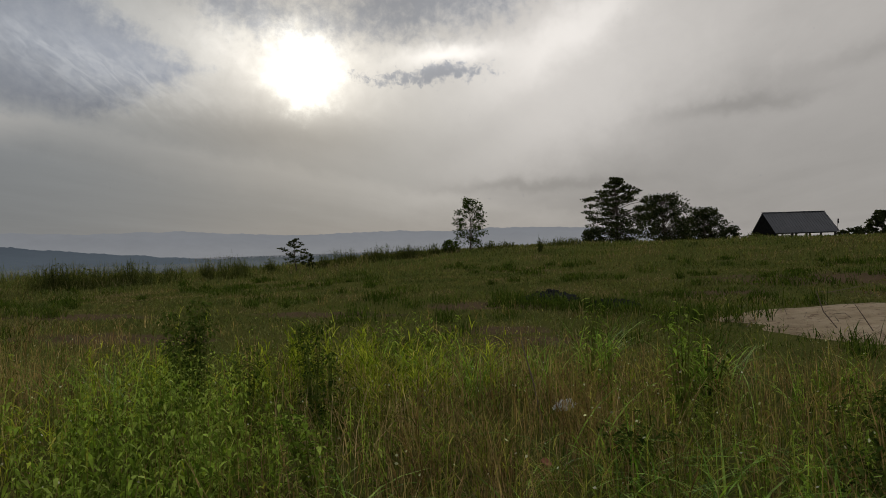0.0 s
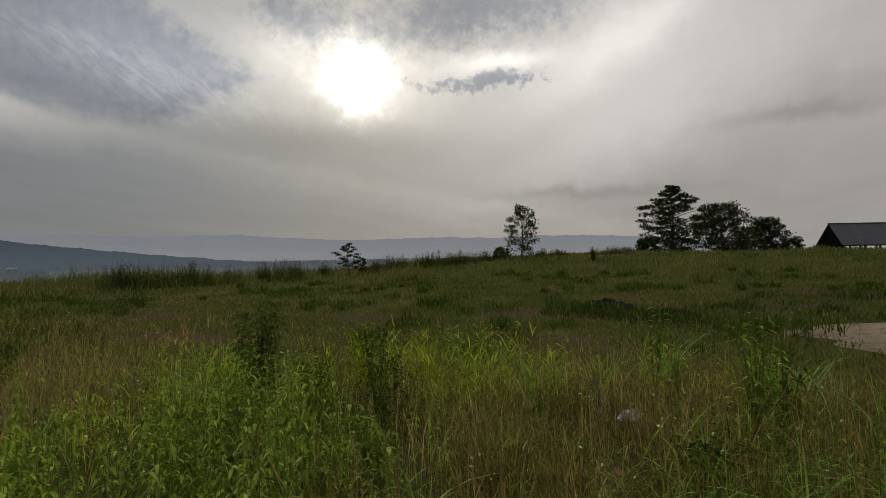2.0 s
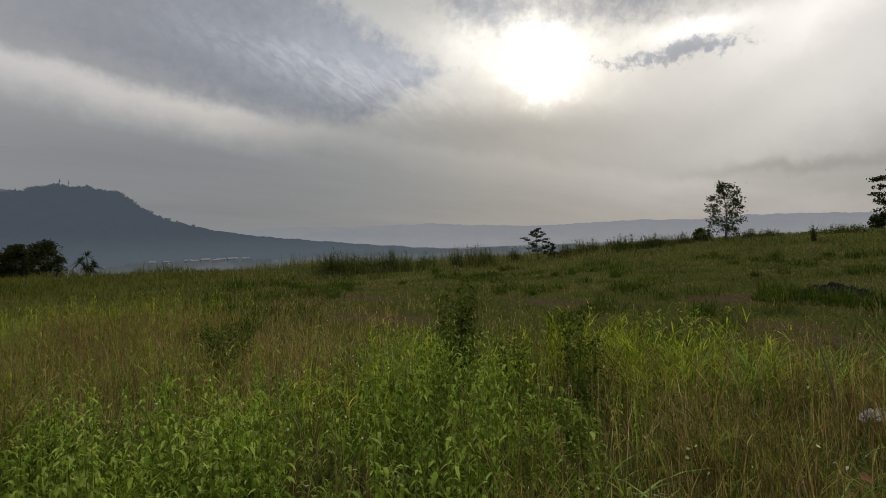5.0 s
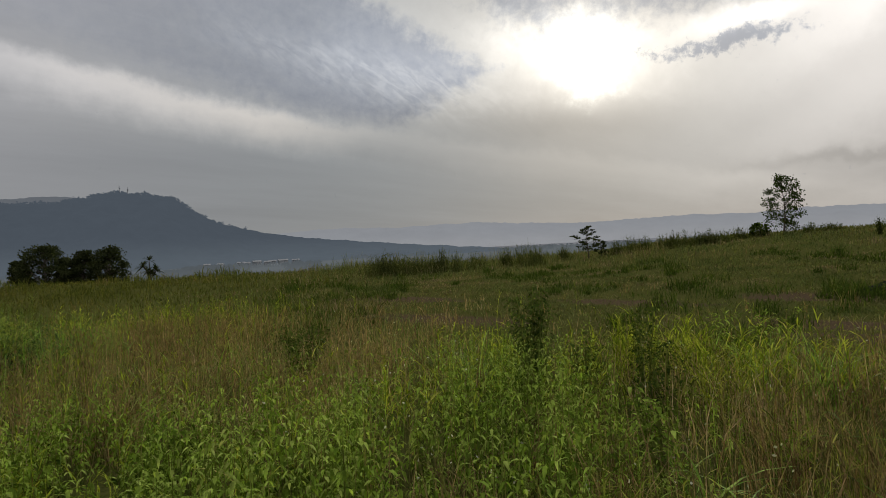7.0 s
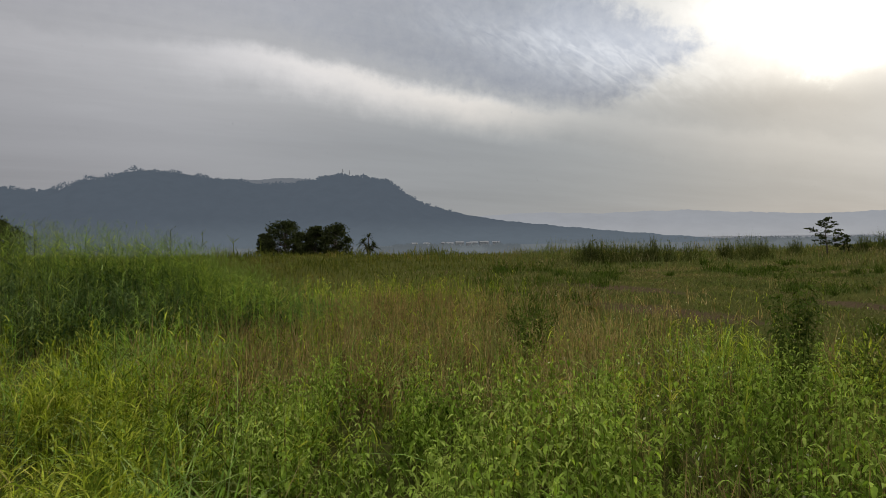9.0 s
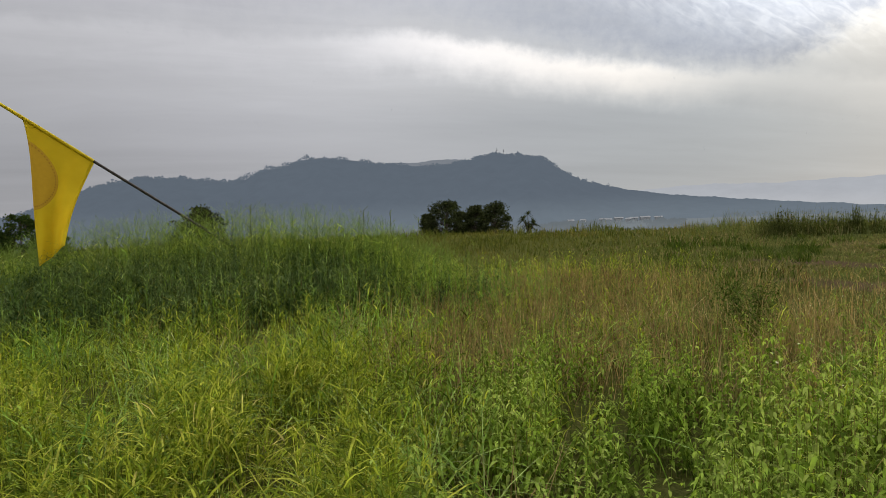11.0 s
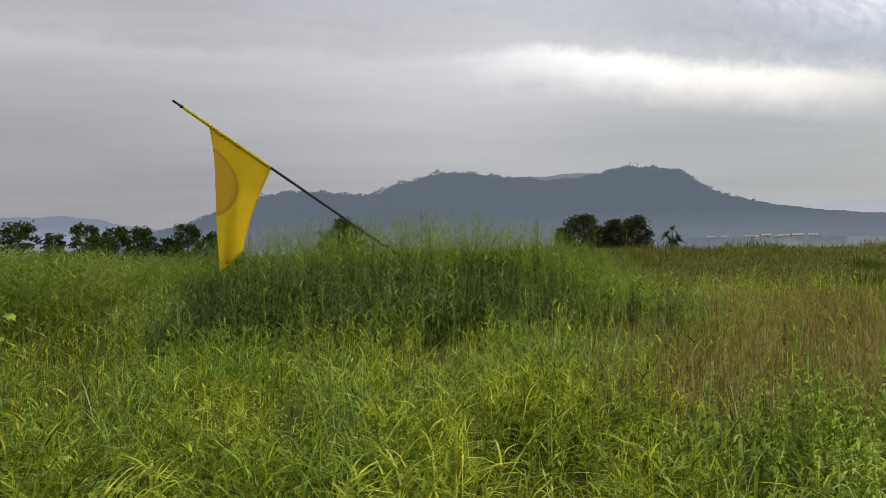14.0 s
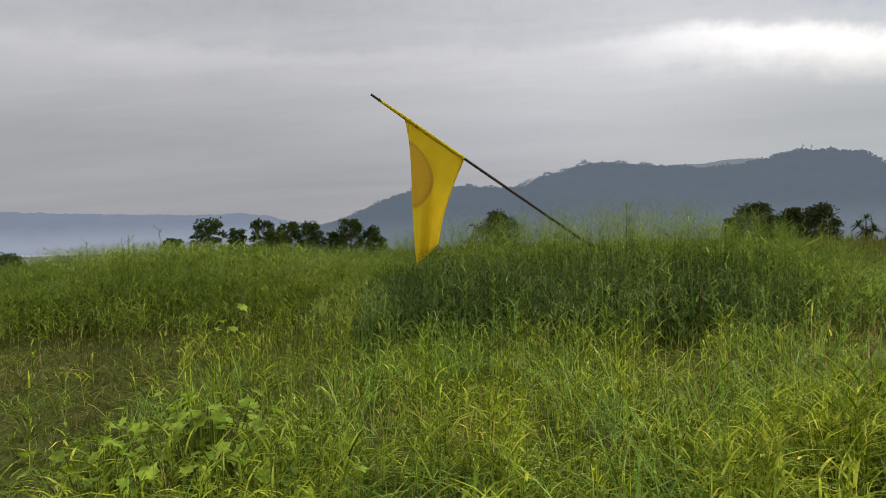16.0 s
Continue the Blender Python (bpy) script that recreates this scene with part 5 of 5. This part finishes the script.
tree("round_bush", 2.0, 92, 2.6, 1.6, "small dark bush at the foot of a big tree", base=0.3, clumps=26, per=50, leaf=0.2, trunk=0.1, low=0.05, shape=0.5)
# the lone young tree and the thin sapling
tree("young_tree", 12.9, 55, rise(4.15, 55) - 1.0, 1.6, "slender young tree with loose upright foliage", TREE_GREEN, clumps=80, per=34, leaf=0.085, trunk=0.07, low=0.10, shape=0.8, fluff=0.8)
tree("round_bush", 14.6, 54, 1.0, 0.8, "low dark bush at the young tree's foot", SHRUB, clumps=16, per=40, leaf=0.10, trunk=0.05, low=0.05, shape=0.5)
tree("young_tree", 28.4, 45, rise(0.95, 45) + 0.05, 1.2, "small open sapling with flat leafy twigs", TREE, layered=True, clumps=30, per=26, leaf=0.075, trunk=0.045, low=0.25, shape=0.7, fluff=0.9)
tree("low_bush", 27.3, 46, 1.15, 0.55, "low dark leafy bush beside a sapling", TREE, clumps=12, per=20, leaf=0.10, trunk=0.04, low=0.1, shape=0.5)
tree("young_tree", -19.5, 100, rise(1.7, 100), 1.7, "dark tree beyond the pavilion", base=-0.3, clumps=36, per=45, leaf=0.22, trunk=0.14, low=0.15, shape=0.7)
tree("round_bush", -18.1, 118, rise(0.25, 118) + 0.5, 2.0, "small rounded bush beyond the pavilion", base=-0.5, clumps=26, per=45, leaf=0.22, trunk=0.1, low=0.05, shape=0.5)
tree("round_bush", -17.2, 120, rise(0.12, 120) + 0.5, 1.2, "small rounded bush beyond the pavilion", base=-0.5, clumps=18, per=45, leaf=0.2, trunk=0.1, low=0.05, shape=0.5)
# dark trees over the rim, seen past the mound
for az, el, r, wide in ((73.3, 1.5, 70, 2.6), (70.9, 1.0, 72, 1.7), (69.0, 1.15, 70, 2.0), (75.2, 0.5, 74, 1.3), (72.0, 0.5, 74, 1.5)):
    tree("round_tree", az, r, rise(el, r) + 4.6, wide, "dense dark tree beyond the field's rim", base=-4.6, clumps=90, per=56, leaf=0.13, trunk=0.18, low=0.42, shape=0.65, fluff=0.85)


def spiky_tree(az, r, base, top):
    """A small tree whose long narrow leaves radiate from the ends of a few boughs."""
    x, y = spot(az, r)
    thing = tagged(new("spiky_tree"), "small dark tree with long radiating leaves beyond the rim", "tree")
    thing.matrix_basis = pose(x, y, base)
    tall = top - base
    part("trunk", smooth(mesh_of("trunk", *tube([(0, 0, -0.3), (0.08, 0.05, tall * 0.4), (0, 0, tall * 0.72)], [0.13, 0.10, 0.06], 8))), BARK, thing)
    for i in range(7):
        q, out = i * 2.4, 0.0 if i == 0 else rng.uniform(0.5, 1.1)
        tip = Vector((math.cos(q) * out, math.sin(q) * out, tall * (0.86 if i == 0 else rng.uniform(0.64, 0.8))))
        bough = part("bough", smooth(mesh_of("bough", *tube([(0, 0, tall * 0.5), (tip.x * 0.6, tip.y * 0.6, tip.z - 0.25), tip], [0.06, 0.045, 0.03], 6))), BARK, thing)
        k = 26
        turn = rng.uniform(0, 6.28, k)
        long = rng.uniform(0.6, 1.05, k)
        part("frond_tuft", mesh_of("frond_tuft", *leaves(np.tile(np.array(tip), (k, 1)), turn, rng.uniform(-0.5, 1.3, k), long, long * 0.17, 0.2, 0.35)), TREE, bough)


spiky_tree(66.2, 68, -3.6, rise(0.8, 68))
for az, el, r, wide in ((118.8, 1.85, 60, 1.9), (114.5, 1.72, 62, 1.7), (116.4, 1.1, 64, 1.2), (112.4, 1.5, 60, 2.0), (110.6, 1.45, 62, 1.6), (107.4, 1.65, 61, 1.7), (105.2, 0.85, 63, 1.5), (113.4, 0.7, 58, 1.6), (121.5, 0.5, 66, 1.4), (132.5, -0.3, 70, 2.0), (108.8, 0.6, 62, 1.2)):
    tree("round_tree", az, r, rise(el - 0.15, r) + 3.4, wide * 1.05, "dark leafy tree beyond the field's rim", TREE_GREEN, base=-3.4, clumps=80, per=44, leaf=0.12, trunk=0.15, low=0.3, shape=0.65, fluff=0.75)
tree("round_tree", 94.8, 60, rise(1.7, 60) + 3.0, 2.7, "dark round tree showing over the mound", base=-3.0, clumps=110, per=44, leaf=0.13, trunk=0.15, low=0.3, shape=1.15, fluff=0.7)


def skyline_tuft(az, r, tall, wide, label, mat=RIM_WEED, count=230):
    """A ragged weed bush on the rim, with stalks that stick out above it."""
    x, y = spot(az, r)
    z = float(ground(x, y))
    thing = tagged(new("weed_bush"), label, "bush", "weed bushes along the rim")
    thing.matrix_basis = pose(x, y, z)
    k = count
    bx, by = rng.normal(0, wide * 0.45, k), rng.normal(0, wide * 0.45, k)
    h = tall * (0.35 + 0.65 * np.exp(-(bx * bx + by * by) / (wide * wide))) * rng.uniform(0.12, 1.05, k)
    tuft = part("stem_tuft", mesh_of("stem_tuft", *blades(bx, by, np.full(k, -0.05), h, np.full(k, 0.006 + 0.0003 * r), rng.normal(0, 0.2, k), rng.uniform(0, 0.5, k), 4)), mat, thing)
    tagged(tuft, kind="stuff")
    pts = np.stack([bx, by, h * rng.uniform(0.1, 0.8, k)], -1)
    pts = np.concatenate([pts + rng.normal(0, 0.05 * wide, pts.shape) for _ in range(4)])
    pts[:, 2] = np.abs(pts[:, 2])
    part("foliage", mesh_of("foliage", *leaf_cards(pts, np.full(len(pts), 0.022 + 0.0005 * r), 0.7)), mat, thing)


for az, r, top_el, wide in ((34.1, 40, 0.30, 0.8), (33.0, 41, -0.05, 0.6), (35.8, 40, -0.1, 0.4), (24.6, 48, 0.22, 0.9), (23.6, 48, 0.05, 0.6), (22.0, 49, 0.05, 0.7), (20.4, 50, 0.42, 0.9), (19.2, 50, 0.35, 0.7), (17.6, 50, 0.2, 0.8),
                            (41.7, 36, 0.35, 0.4), (42.8, 36, -0.3, 0.7), (46.4, 34, 0.4, 0.55), (45.2, 34, 0.0, 0.7), (47.6, 34, -0.1, 0.8), (38.6, 38, -0.4, 0.7), (44.0, 35, -0.2, 0.7), (40.4, 36, -0.4, 0.6), (47.0, 34, 0.3, 0.4),
                            (4.8, 60, 0.35, 1.4), (3.6, 62, 0.3, 1.0), (9.6, 58, 0.15, 0.9), (6.6, 45, 0.6, 0.12), (-11.0, 70, 0.1, 1.2), (30.6, 44, -0.3, 0.5), (26.0, 47, -0.2, 0.5), (16.2, 52, 0.3, 0.7), (14.8, 54, 0.35, 0.8), (11.0, 56, 0.3, 0.6), (18.4, 50, 0.3, 0.5), (21.3, 49, 0.3, 0.4)):
    tall = rise(top_el + 0.38, r) - float(ground(*spot(az, r)))
    skyline_tuft(az, r, tall, 1.15 * wide, "ragged dark weed bush on the field's rim")


def stalk_weed(x, y, tall, label):
    """A thin bare stalk with a few side twigs, taller than the grass."""
    thing = tagged(new("seed_stalk"), label, "weed", "seed stalks over the grass")
    thing.matrix_basis = pose(x, y, float(ground(x, y)))
    lean = rng.normal(0, 0.05)
    part("stem", smooth(mesh_of("stem", *tube([(0, 0, -0.02), (lean * 0.5, 0, tall * 0.5), (lean, 0.01, tall)], [0.007, 0.006, 0.004], 5))), STEM, thing)
    for i in range(14):
        h, q = tall * rng.uniform(0.55, 1.0), rng.uniform(0, 6.28)
        tip = Vector((lean * h / tall + 0.10 * math.cos(q), 0.10 * math.sin(q), h + 0.08))
        part("twig", mesh_of("twig", *tube([(lean * h / tall, 0, h), tip], [0.003, 0.002], 4)), STEM, thing)


for dx_, dy_, tall in ((-11.6, 1.95, 1.25), (-11.2, 2.3, 1.3), (-11.9, 1.5, 1.2), (-11.5, 2.9, 1.05), (-10.9, -0.9, 1.15), (-11.2, 0.9, 1.1), (-12.6, -6.0, 1.1), (-13.2, -6.7, 1.15), (-13.6, -7.3, 1.1), (-11.6, -8.6, 1.25), (-11.9, -8.2, 1.3), (-12.2, -9.0, 1.2), (-11.8, -9.4, 1.15)):
    stalk_weed(dx_, dy_, tall, "thin seed stalk rising above the grass")


# ---- the flag ----
def flag():
    top, foot = Vector((-10.95, -4.335, 3.492)), Vector((-11.8, -1.68, 1.54))
    along = foot - top
    thing = tagged(new("flag"), "yellow cloth flag hanging from a leaning bamboo pole", "flag")
    pts = [top + along * s for s in (0, 0.07, 0.25, 0.5, 0.75, 1.0, 1.28)]
    pole = part("pole", smooth(mesh_of("pole", *tube(pts, [0.017, 0.019, 0.020, 0.021, 0.022, 0.023, 0.025], 10))), POLE_WOOD, thing, "dark weathered bamboo pole")
    for s in (0.04, 0.2, 0.36, 0.56, 0.72, 0.9):
        p = top + along * s
        ring = smooth(mesh_of("pole_joint", *tube([p - along.normalized() * 0.012, p, p + along.normalized() * 0.012], [0.021, 0.027, 0.022], 10)))
        part("pole_joint", ring, POLE_WOOD, pole)
    a, b = top + along * 0.165, top + along * 0.471
    # the upper sleeve of cloth wound on the pole
    sleeve = smooth(mesh_of("sleeve", *tube([top + along * s for s in (0.05, 0.1, 0.165, 0.3, 0.471)], [0.021, 0.023, 0.027, 0.027, 0.026], 10)))
    part("sleeve", sleeve, CLOTH, thing, "yellow cloth sleeve round the pole")
    low_left, low_right = Vector((-11.0, -3.775, 1.065)), Vector((-11.0, -3.465, 1.345))
    out = Vector((1, 0.0, 0)).normalized()
    cols, rows = 26, 44
    verts, faces = [], []
    for j in range(rows + 1):
        v = j / rows
        left = a.lerp(low_left, v) + Vector((0, 0.10 * (1 - v) ** 3 * v * 4, 0))
        right = b.lerp(low_right, v) + Vector((0, -0.05 * math.sin(math.pi * v), 0))
        for i in range(cols + 1):
            u = i / cols
            p = left.lerp(right, u)
            p = p + out * (0.055 * v * math.sin(u * 7.5 + 1.5 * v) + 0.02 * math.sin(u * 17 + 5 * v) * v)
            verts.append(p)
    for j in range(rows):
        for i in range(cols):
            q = j * (cols + 1) + i
            faces.append((q, q + cols + 1, q + cols + 2, q + 1))
    cloth_mesh = smooth(mesh_of("cloth", [tuple(p) for p in verts], faces))
    cloth = part("cloth", cloth_mesh, CLOTH, thing, "yellow cloth hanging in soft folds")
    thick = cloth.modifiers.new("thickness", "SOLIDIFY")
    thick.thickness = 0.004
    # the second half of the cloth, folded back behind the first
    folded = [tuple(Vector(p) - out * (0.03 + 0.06 * (q % (cols + 1)) / cols)) for q, p in enumerate(verts)]
    part("folded_cloth", smooth(mesh_of("folded_cloth", folded, faces)), CLOTH, thing)

    # the round emblem, half of which shows before the fold
    def on_cloth(u, v, off):
        i, j = u * cols, v * rows
        q = int(j) * (cols + 1) + int(i)
        p = Vector(verts[q]).lerp(Vector(verts[q + 1]), i - int(i)).lerp(Vector(verts[q + cols + 1]).lerp(Vector(verts[q + cols + 2]), i - int(i)), j - int(j))
        return p + out * off

    def half_ring(r0, r1, off, dotted=False):
        vs, fs, k, rings = [], [], 56, 10
        for s in range(k + 1):
            q = math.pi * (s / k - 0.5)
            for i in range(rings + 1):
                r = r0 + (r1 - r0) * i / rings
                v = 0.385 + 0.235 * r * math.sin(q)
                vs.append(on_cloth(min(0.98, 0.004 + 0.54 * r * math.cos(q)), v, off))
        for s in range(k):
            if dotted and s % 2:
                continue
            for i in range(rings):
                q = s * (rings + 1) + i
                fs.append((q, q + rings + 1, q + rings + 2, q + 1))
        return smooth(mesh_of("emblem", [tuple(p) for p in vs], fs))

    emblem = part("emblem", half_ring(0.02, 1.0, 0.006), EMBLEM, cloth, "darker orange round emblem")
    part("emblem_ring", half_ring(0.88, 0.93, 0.009, True), EMBLEM_LINE, cloth)


flag()


# ---- the pavilion ----
def pavilion():
    cx, cy = spot(-12.5, 112)
    thing = tagged(new("pavilion"), "open pavilion with a steep grey sheet roof", "pavilion")
    z0 = -0.65
    thing.matrix_basis = pose(cx, cy, z0, rz=34 - 12.5 - 2)
    L, W, eave, top = 10.6, 7.0, rise(0.15, 112) - z0, rise(1.80, 116) - z0
    # x runs along the ridge, y into the depth; the near corner is the origin
    for y0, y1 in ((0, W / 2), (W, W / 2)):
        slab = bmesh.new()
        steps = 44
        for i in range(steps):
            x0, x1 = L * i / steps, L * (i + 1) / steps
            lift = 0.05 if i % 2 else 0.0
            q = [slab.verts.new(c) for c in ((x0, y0, eave + lift), (x1, y0, eave + lift), (x1, y1, top + lift), (x0, y1, top + lift))]
            slab.faces.new(q)
            q2 = [slab.verts.new(c) for c in ((x1, y0, eave), (x1, y0, eave + 0.05), (x1, y1, top + 0.05), (x1, y1, top))]
            slab.faces.new(q2)
        part("roof", slab, ROOF_SHEET, thing, "grey ribbed roof sheet")
    ridge_cap = bmesh.new()
    box(ridge_cap, (L + 0.1, 0.35, 0.10), pose(L / 2, W / 2, top + 0.06), 0.03)
    part("ridge_cap", ridge_cap, ROOF_SHEET, thing)
    for x0 in (0.15, L - 0.15):
        gable = bmesh.new()
        vs = [gable.verts.new(c) for c in ((x0, 0.1, eave), (x0, W - 0.1, eave), (x0, W / 2, top - 0.1), (x0 + 0.08, 0.1, eave), (x0 + 0.08, W - 0.1, eave), (x0 + 0.08, W / 2, top - 0.1))]
        for f in ((0, 2, 1), (3, 4, 5), (0, 3, 5, 2), (1, 2, 5, 4), (0, 1, 4, 3)):
            gable.faces.new([vs[q] for q in f])
        part("gable", gable, DARK_BOARD, thing, "dark boarded gable")
    wall = bmesh.new()
    box(wall, (0.12, W - 0.5, eave), pose(0.3, W / 2, eave / 2))
    part("wall", wall, DARK_BOARD, thing)
    for i in range(5):
        for y0 in (0.4, W - 0.4):
            post = bmesh.new()
            box(post, (0.24, 0.24, eave + 0.3), pose(0.5 + i * (L - 1.0) / 4, y0, (eave + 0.3) / 2), 0.02)
            part("post", post, POST, thing)
    for y0 in (0.4, W - 0.4):
        beam = bmesh.new()
        box(beam, (L - 0.6, 0.16, 0.26), pose(L / 2, y0, eave - 0.02), 0.02)
        part("beam", beam, POST, thing)
    slab = bmesh.new()
    box(slab, (L, W, 0.3), pose(L / 2, W / 2, 0.1), 0.03)
    part("floor_slab", slab, POST, thing)
    low = tagged(new("lean_to"), "low dark lean-to roof beside the pavilion", "shed")
    lx, ly = spot(-10.4, 112)
    low.matrix_basis = pose(lx, ly, z0, rz=-10.4)
    roof = bmesh.new()
    box(roof, (3.6, 3.0, 0.10), pose(0, 0, 2.15, 0, -7, 0), 0.02)
    part("roof", roof, DARK_BOARD, low)
    for px in (-1.5, 1.5):
        for py in (-1.2, 1.2):
            post = bmesh.new()
            box(post, (0.14, 0.14, 2.2), pose(px, py, 1.05), 0.01)
            part("post", post, POST, low)
    pole = tagged(new("flag_pole"), "small dark flag on a thin pole by the pavilion", "flag")
    px, py = spot(-16.72, 116)
    pole.matrix_basis = pose(px, py, z0)
    shaft = bmesh.new()
    bmesh.ops.create_cone(shaft, cap_ends=True, segments=8, radius1=0.025, radius2=0.015, depth=4.4, matrix=pose(0, 0, 2.2))
    part("pole", shaft, POST, pole)
    cloth = bmesh.new()
    rows = [[cloth.verts.new((0.03 + 0.06 * u + 0.03 * math.sin(3 * v + u), 0.05 * math.sin(2 * u + v), 4.3 - 0.15 * v + 0.05 * u)) for u in range(4)] for v in range(6)]
    for v in range(5):
        for u in range(3):
            cloth.faces.new((rows[v][u], rows[v + 1][u], rows[v + 1][u + 1], rows[v][u + 1]))
    part("cloth", cloth, DARK_BOARD, pole)


pavilion()


# ---- sand, gravel and litter on the worn ground ----
def sand_patch():
    a = np.linspace(0, 2 * np.pi, 97)[:-1]
    verts, faces = [], []
    rings = np.linspace(0, 1, 15)
    for q in rings:
        x = 5.9 + 4.5 * q * np.cos(a) * (1 + 0.07 * np.sin(3 * a + 1) + 0.05 * np.sin(7 * a) + 0.03 * np.sin(13 * a))
        y = 11.9 + 2.8 * q * np.sin(a) * (1 + 0.07 * np.sin(3 * a + 1) + 0.05 * np.sin(5 * a) + 0.03 * np.sin(11 * a))
        z = ground(x, y) + 0.16 * (1 - q**3) + 0.05 * bumps(x, y, 0.45, 41) * (1 - q**4) + 0.025 * bumps(x, y, 0.15, 43) * (1 - q**4) - 0.03 * q
        verts.append(np.stack([x, y, z], -1))
    for i in range(14):
        for j in range(96):
            faces.append((i * 96 + j, (i + 1) * 96 + j, (i + 1) * 96 + (j + 1) % 96, i * 96 + (j + 1) % 96))
    tagged(part("sand_patch", smooth(mesh_of("sand_patch", np.concatenate(verts), faces)), SAND), "low spread of pale pinkish sand with dead leaves", "sand", kind="structure")


sand_patch()


def gravel_heap(x, y, wide, tall, count):
    """A low heap of dark broken stone."""
    thing = tagged(new("gravel_heap"), "low heap of dark grey broken stone", "gravel")
    thing.matrix_basis = pose(x, y, float(ground(x, y)))
    bm = bmesh.new()
    for _ in range(count):
        q, d = rng.uniform(0, 6.28), wide * math.sqrt(rng.random())
        h = tall * (1 - (d / wide) ** 2) * rng.uniform(0.3, 1.0)
        m = pose(math.cos(q) * d, math.sin(q) * d * 0.7, h, *rng.uniform(0, 360, 3)) @ Matrix.Diagonal((*(rng.uniform(0.5, 1.2, 3) * 0.085), 1))
        bmesh.ops.create_icosphere(bm, subdivisions=1, radius=1, matrix=m)
    stones = part("stone_cover", bm, GRAVEL, thing)
    tagged(stones, kind="stuff")
    core = bmesh.new()
    bmesh.ops.create_uvsphere(core, u_segments=20, v_segments=10, radius=1, matrix=Matrix.Diagonal((wide * 0.95, wide * 0.66, tall * 0.9, 1)))
    part("heap", core, GRAVEL, thing)


gravel_heap(-1.75, 16.9, 0.75, 0.22, 260)
gravel_heap(-0.15, 15.3, 0.6, 0.12, 200)


def plastic_bag(x, y):
    thing_mesh = bmesh.new()
    bmesh.ops.create_icosphere(thing_mesh, subdivisions=4, radius=1)
    for v in thing_mesh.verts:
        crease = noise.noise(v.co * 2.3) * 0.5 + noise.noise(v.co * 6.0) * 0.22
        v.co = Vector((v.co.x * 0.085, v.co.y * 0.06, max(-0.02, v.co.z * 0.035))) * (1 + crease)
    ob = part("plastic_bag", thing_mesh, WHITE_PLASTIC)
    ob.matrix_basis = pose(x, y, float(ground(x, y)) + 0.17, 8, -12, 30)
    tagged(ob, "crumpled white plastic bag lying in the grass", "litter")


plastic_bag(-0.47, 5.2)


def stick(x, y, pts, thick, label):
    ob = part("dry_stick", smooth(mesh_of("dry_stick", *tube(pts, np.linspace(thick, thick * 0.4, len(pts)), 6))), TWIG)
    ob.matrix_basis = pose(x, y, float(ground(x, y)))
    tagged(ob, label, "stick", "twigs on the sand" if "twig" in label else "")


stick(-0.62, 5.0, [(0.0, 0, -0.03), (-0.06, 0.0, 0.35), (-0.16, 0.02, 0.72)], 0.012, "thin dead stick standing in the grass")
stick(2.9, 10.6, [(0.25, 0, -0.02), (0.02, 0.05, 0.32), (-0.05, 0.1, 0.62), (0.12, 0.1, 0.60), (0.55, 0.15, 0.68)], 0.009, "bent dead branch sticking out of the sand")
stick(3.2, 10.3, [(0.3, 0, -0.02), (0.12, 0.0, 0.3), (0.0, 0.0, 0.5), (-0.12, 0.0, 0.42)], 0.008, "bent dead branch sticking out of the sand")
for i in range(26):
    q = rng.uniform(0, 6.28)
    stick(3.4 + rng.uniform(-1.6, 3.4), 12.0 + rng.uniform(-1.7, 1.7), [(0, 0, 0.10), (0.12 * math.cos(q), 0.12 * math.sin(q), 0.17), (0.26 * math.cos(q + 0.3), 0.26 * math.sin(q + 0.3), 0.15)], rng.uniform(0.004, 0.009), "short dead twig lying on the sand")


def dead_leaf(x, y, z, size, turn):
    """A curled brown leaf caught in the grass."""
    bm = bmesh.new()
    rows = []
    for i in range(7):
        u = i / 6
        half = 0.42 * math.sin(math.pi * min(0.98, 0.06 + 0.9 * u)) ** 0.8
        rows.append([bm.verts.new((size * (u - 0.5), size * half * w, size * (0.9 * (half * w) ** 2 + 0.25 * (u - 0.5) ** 2))) for w in (-1, -0.5, 0, 0.5, 1)])
    for a, b in zip(rows, rows[1:]):
        for i in range(4):
            bm.faces.new((a[i], b[i], b[i + 1], a[i + 1]))
    ob = part("dead_leaf", bm, DEAD_LEAF)
    ob.modifiers.new("thickness", "SOLIDIFY").thickness = 0.002
    ob.matrix_basis = pose(x, y, float(ground(x, y)) + z, 35, 20, turn)
    tagged(ob, "curled reddish-brown dead leaf caught in the grass", "leaf")


dead_leaf(-0.42, 3.35, 0.34, 0.065, 40)
dead_leaf(0.0, 3.9, 0.36, 0.06, 110)
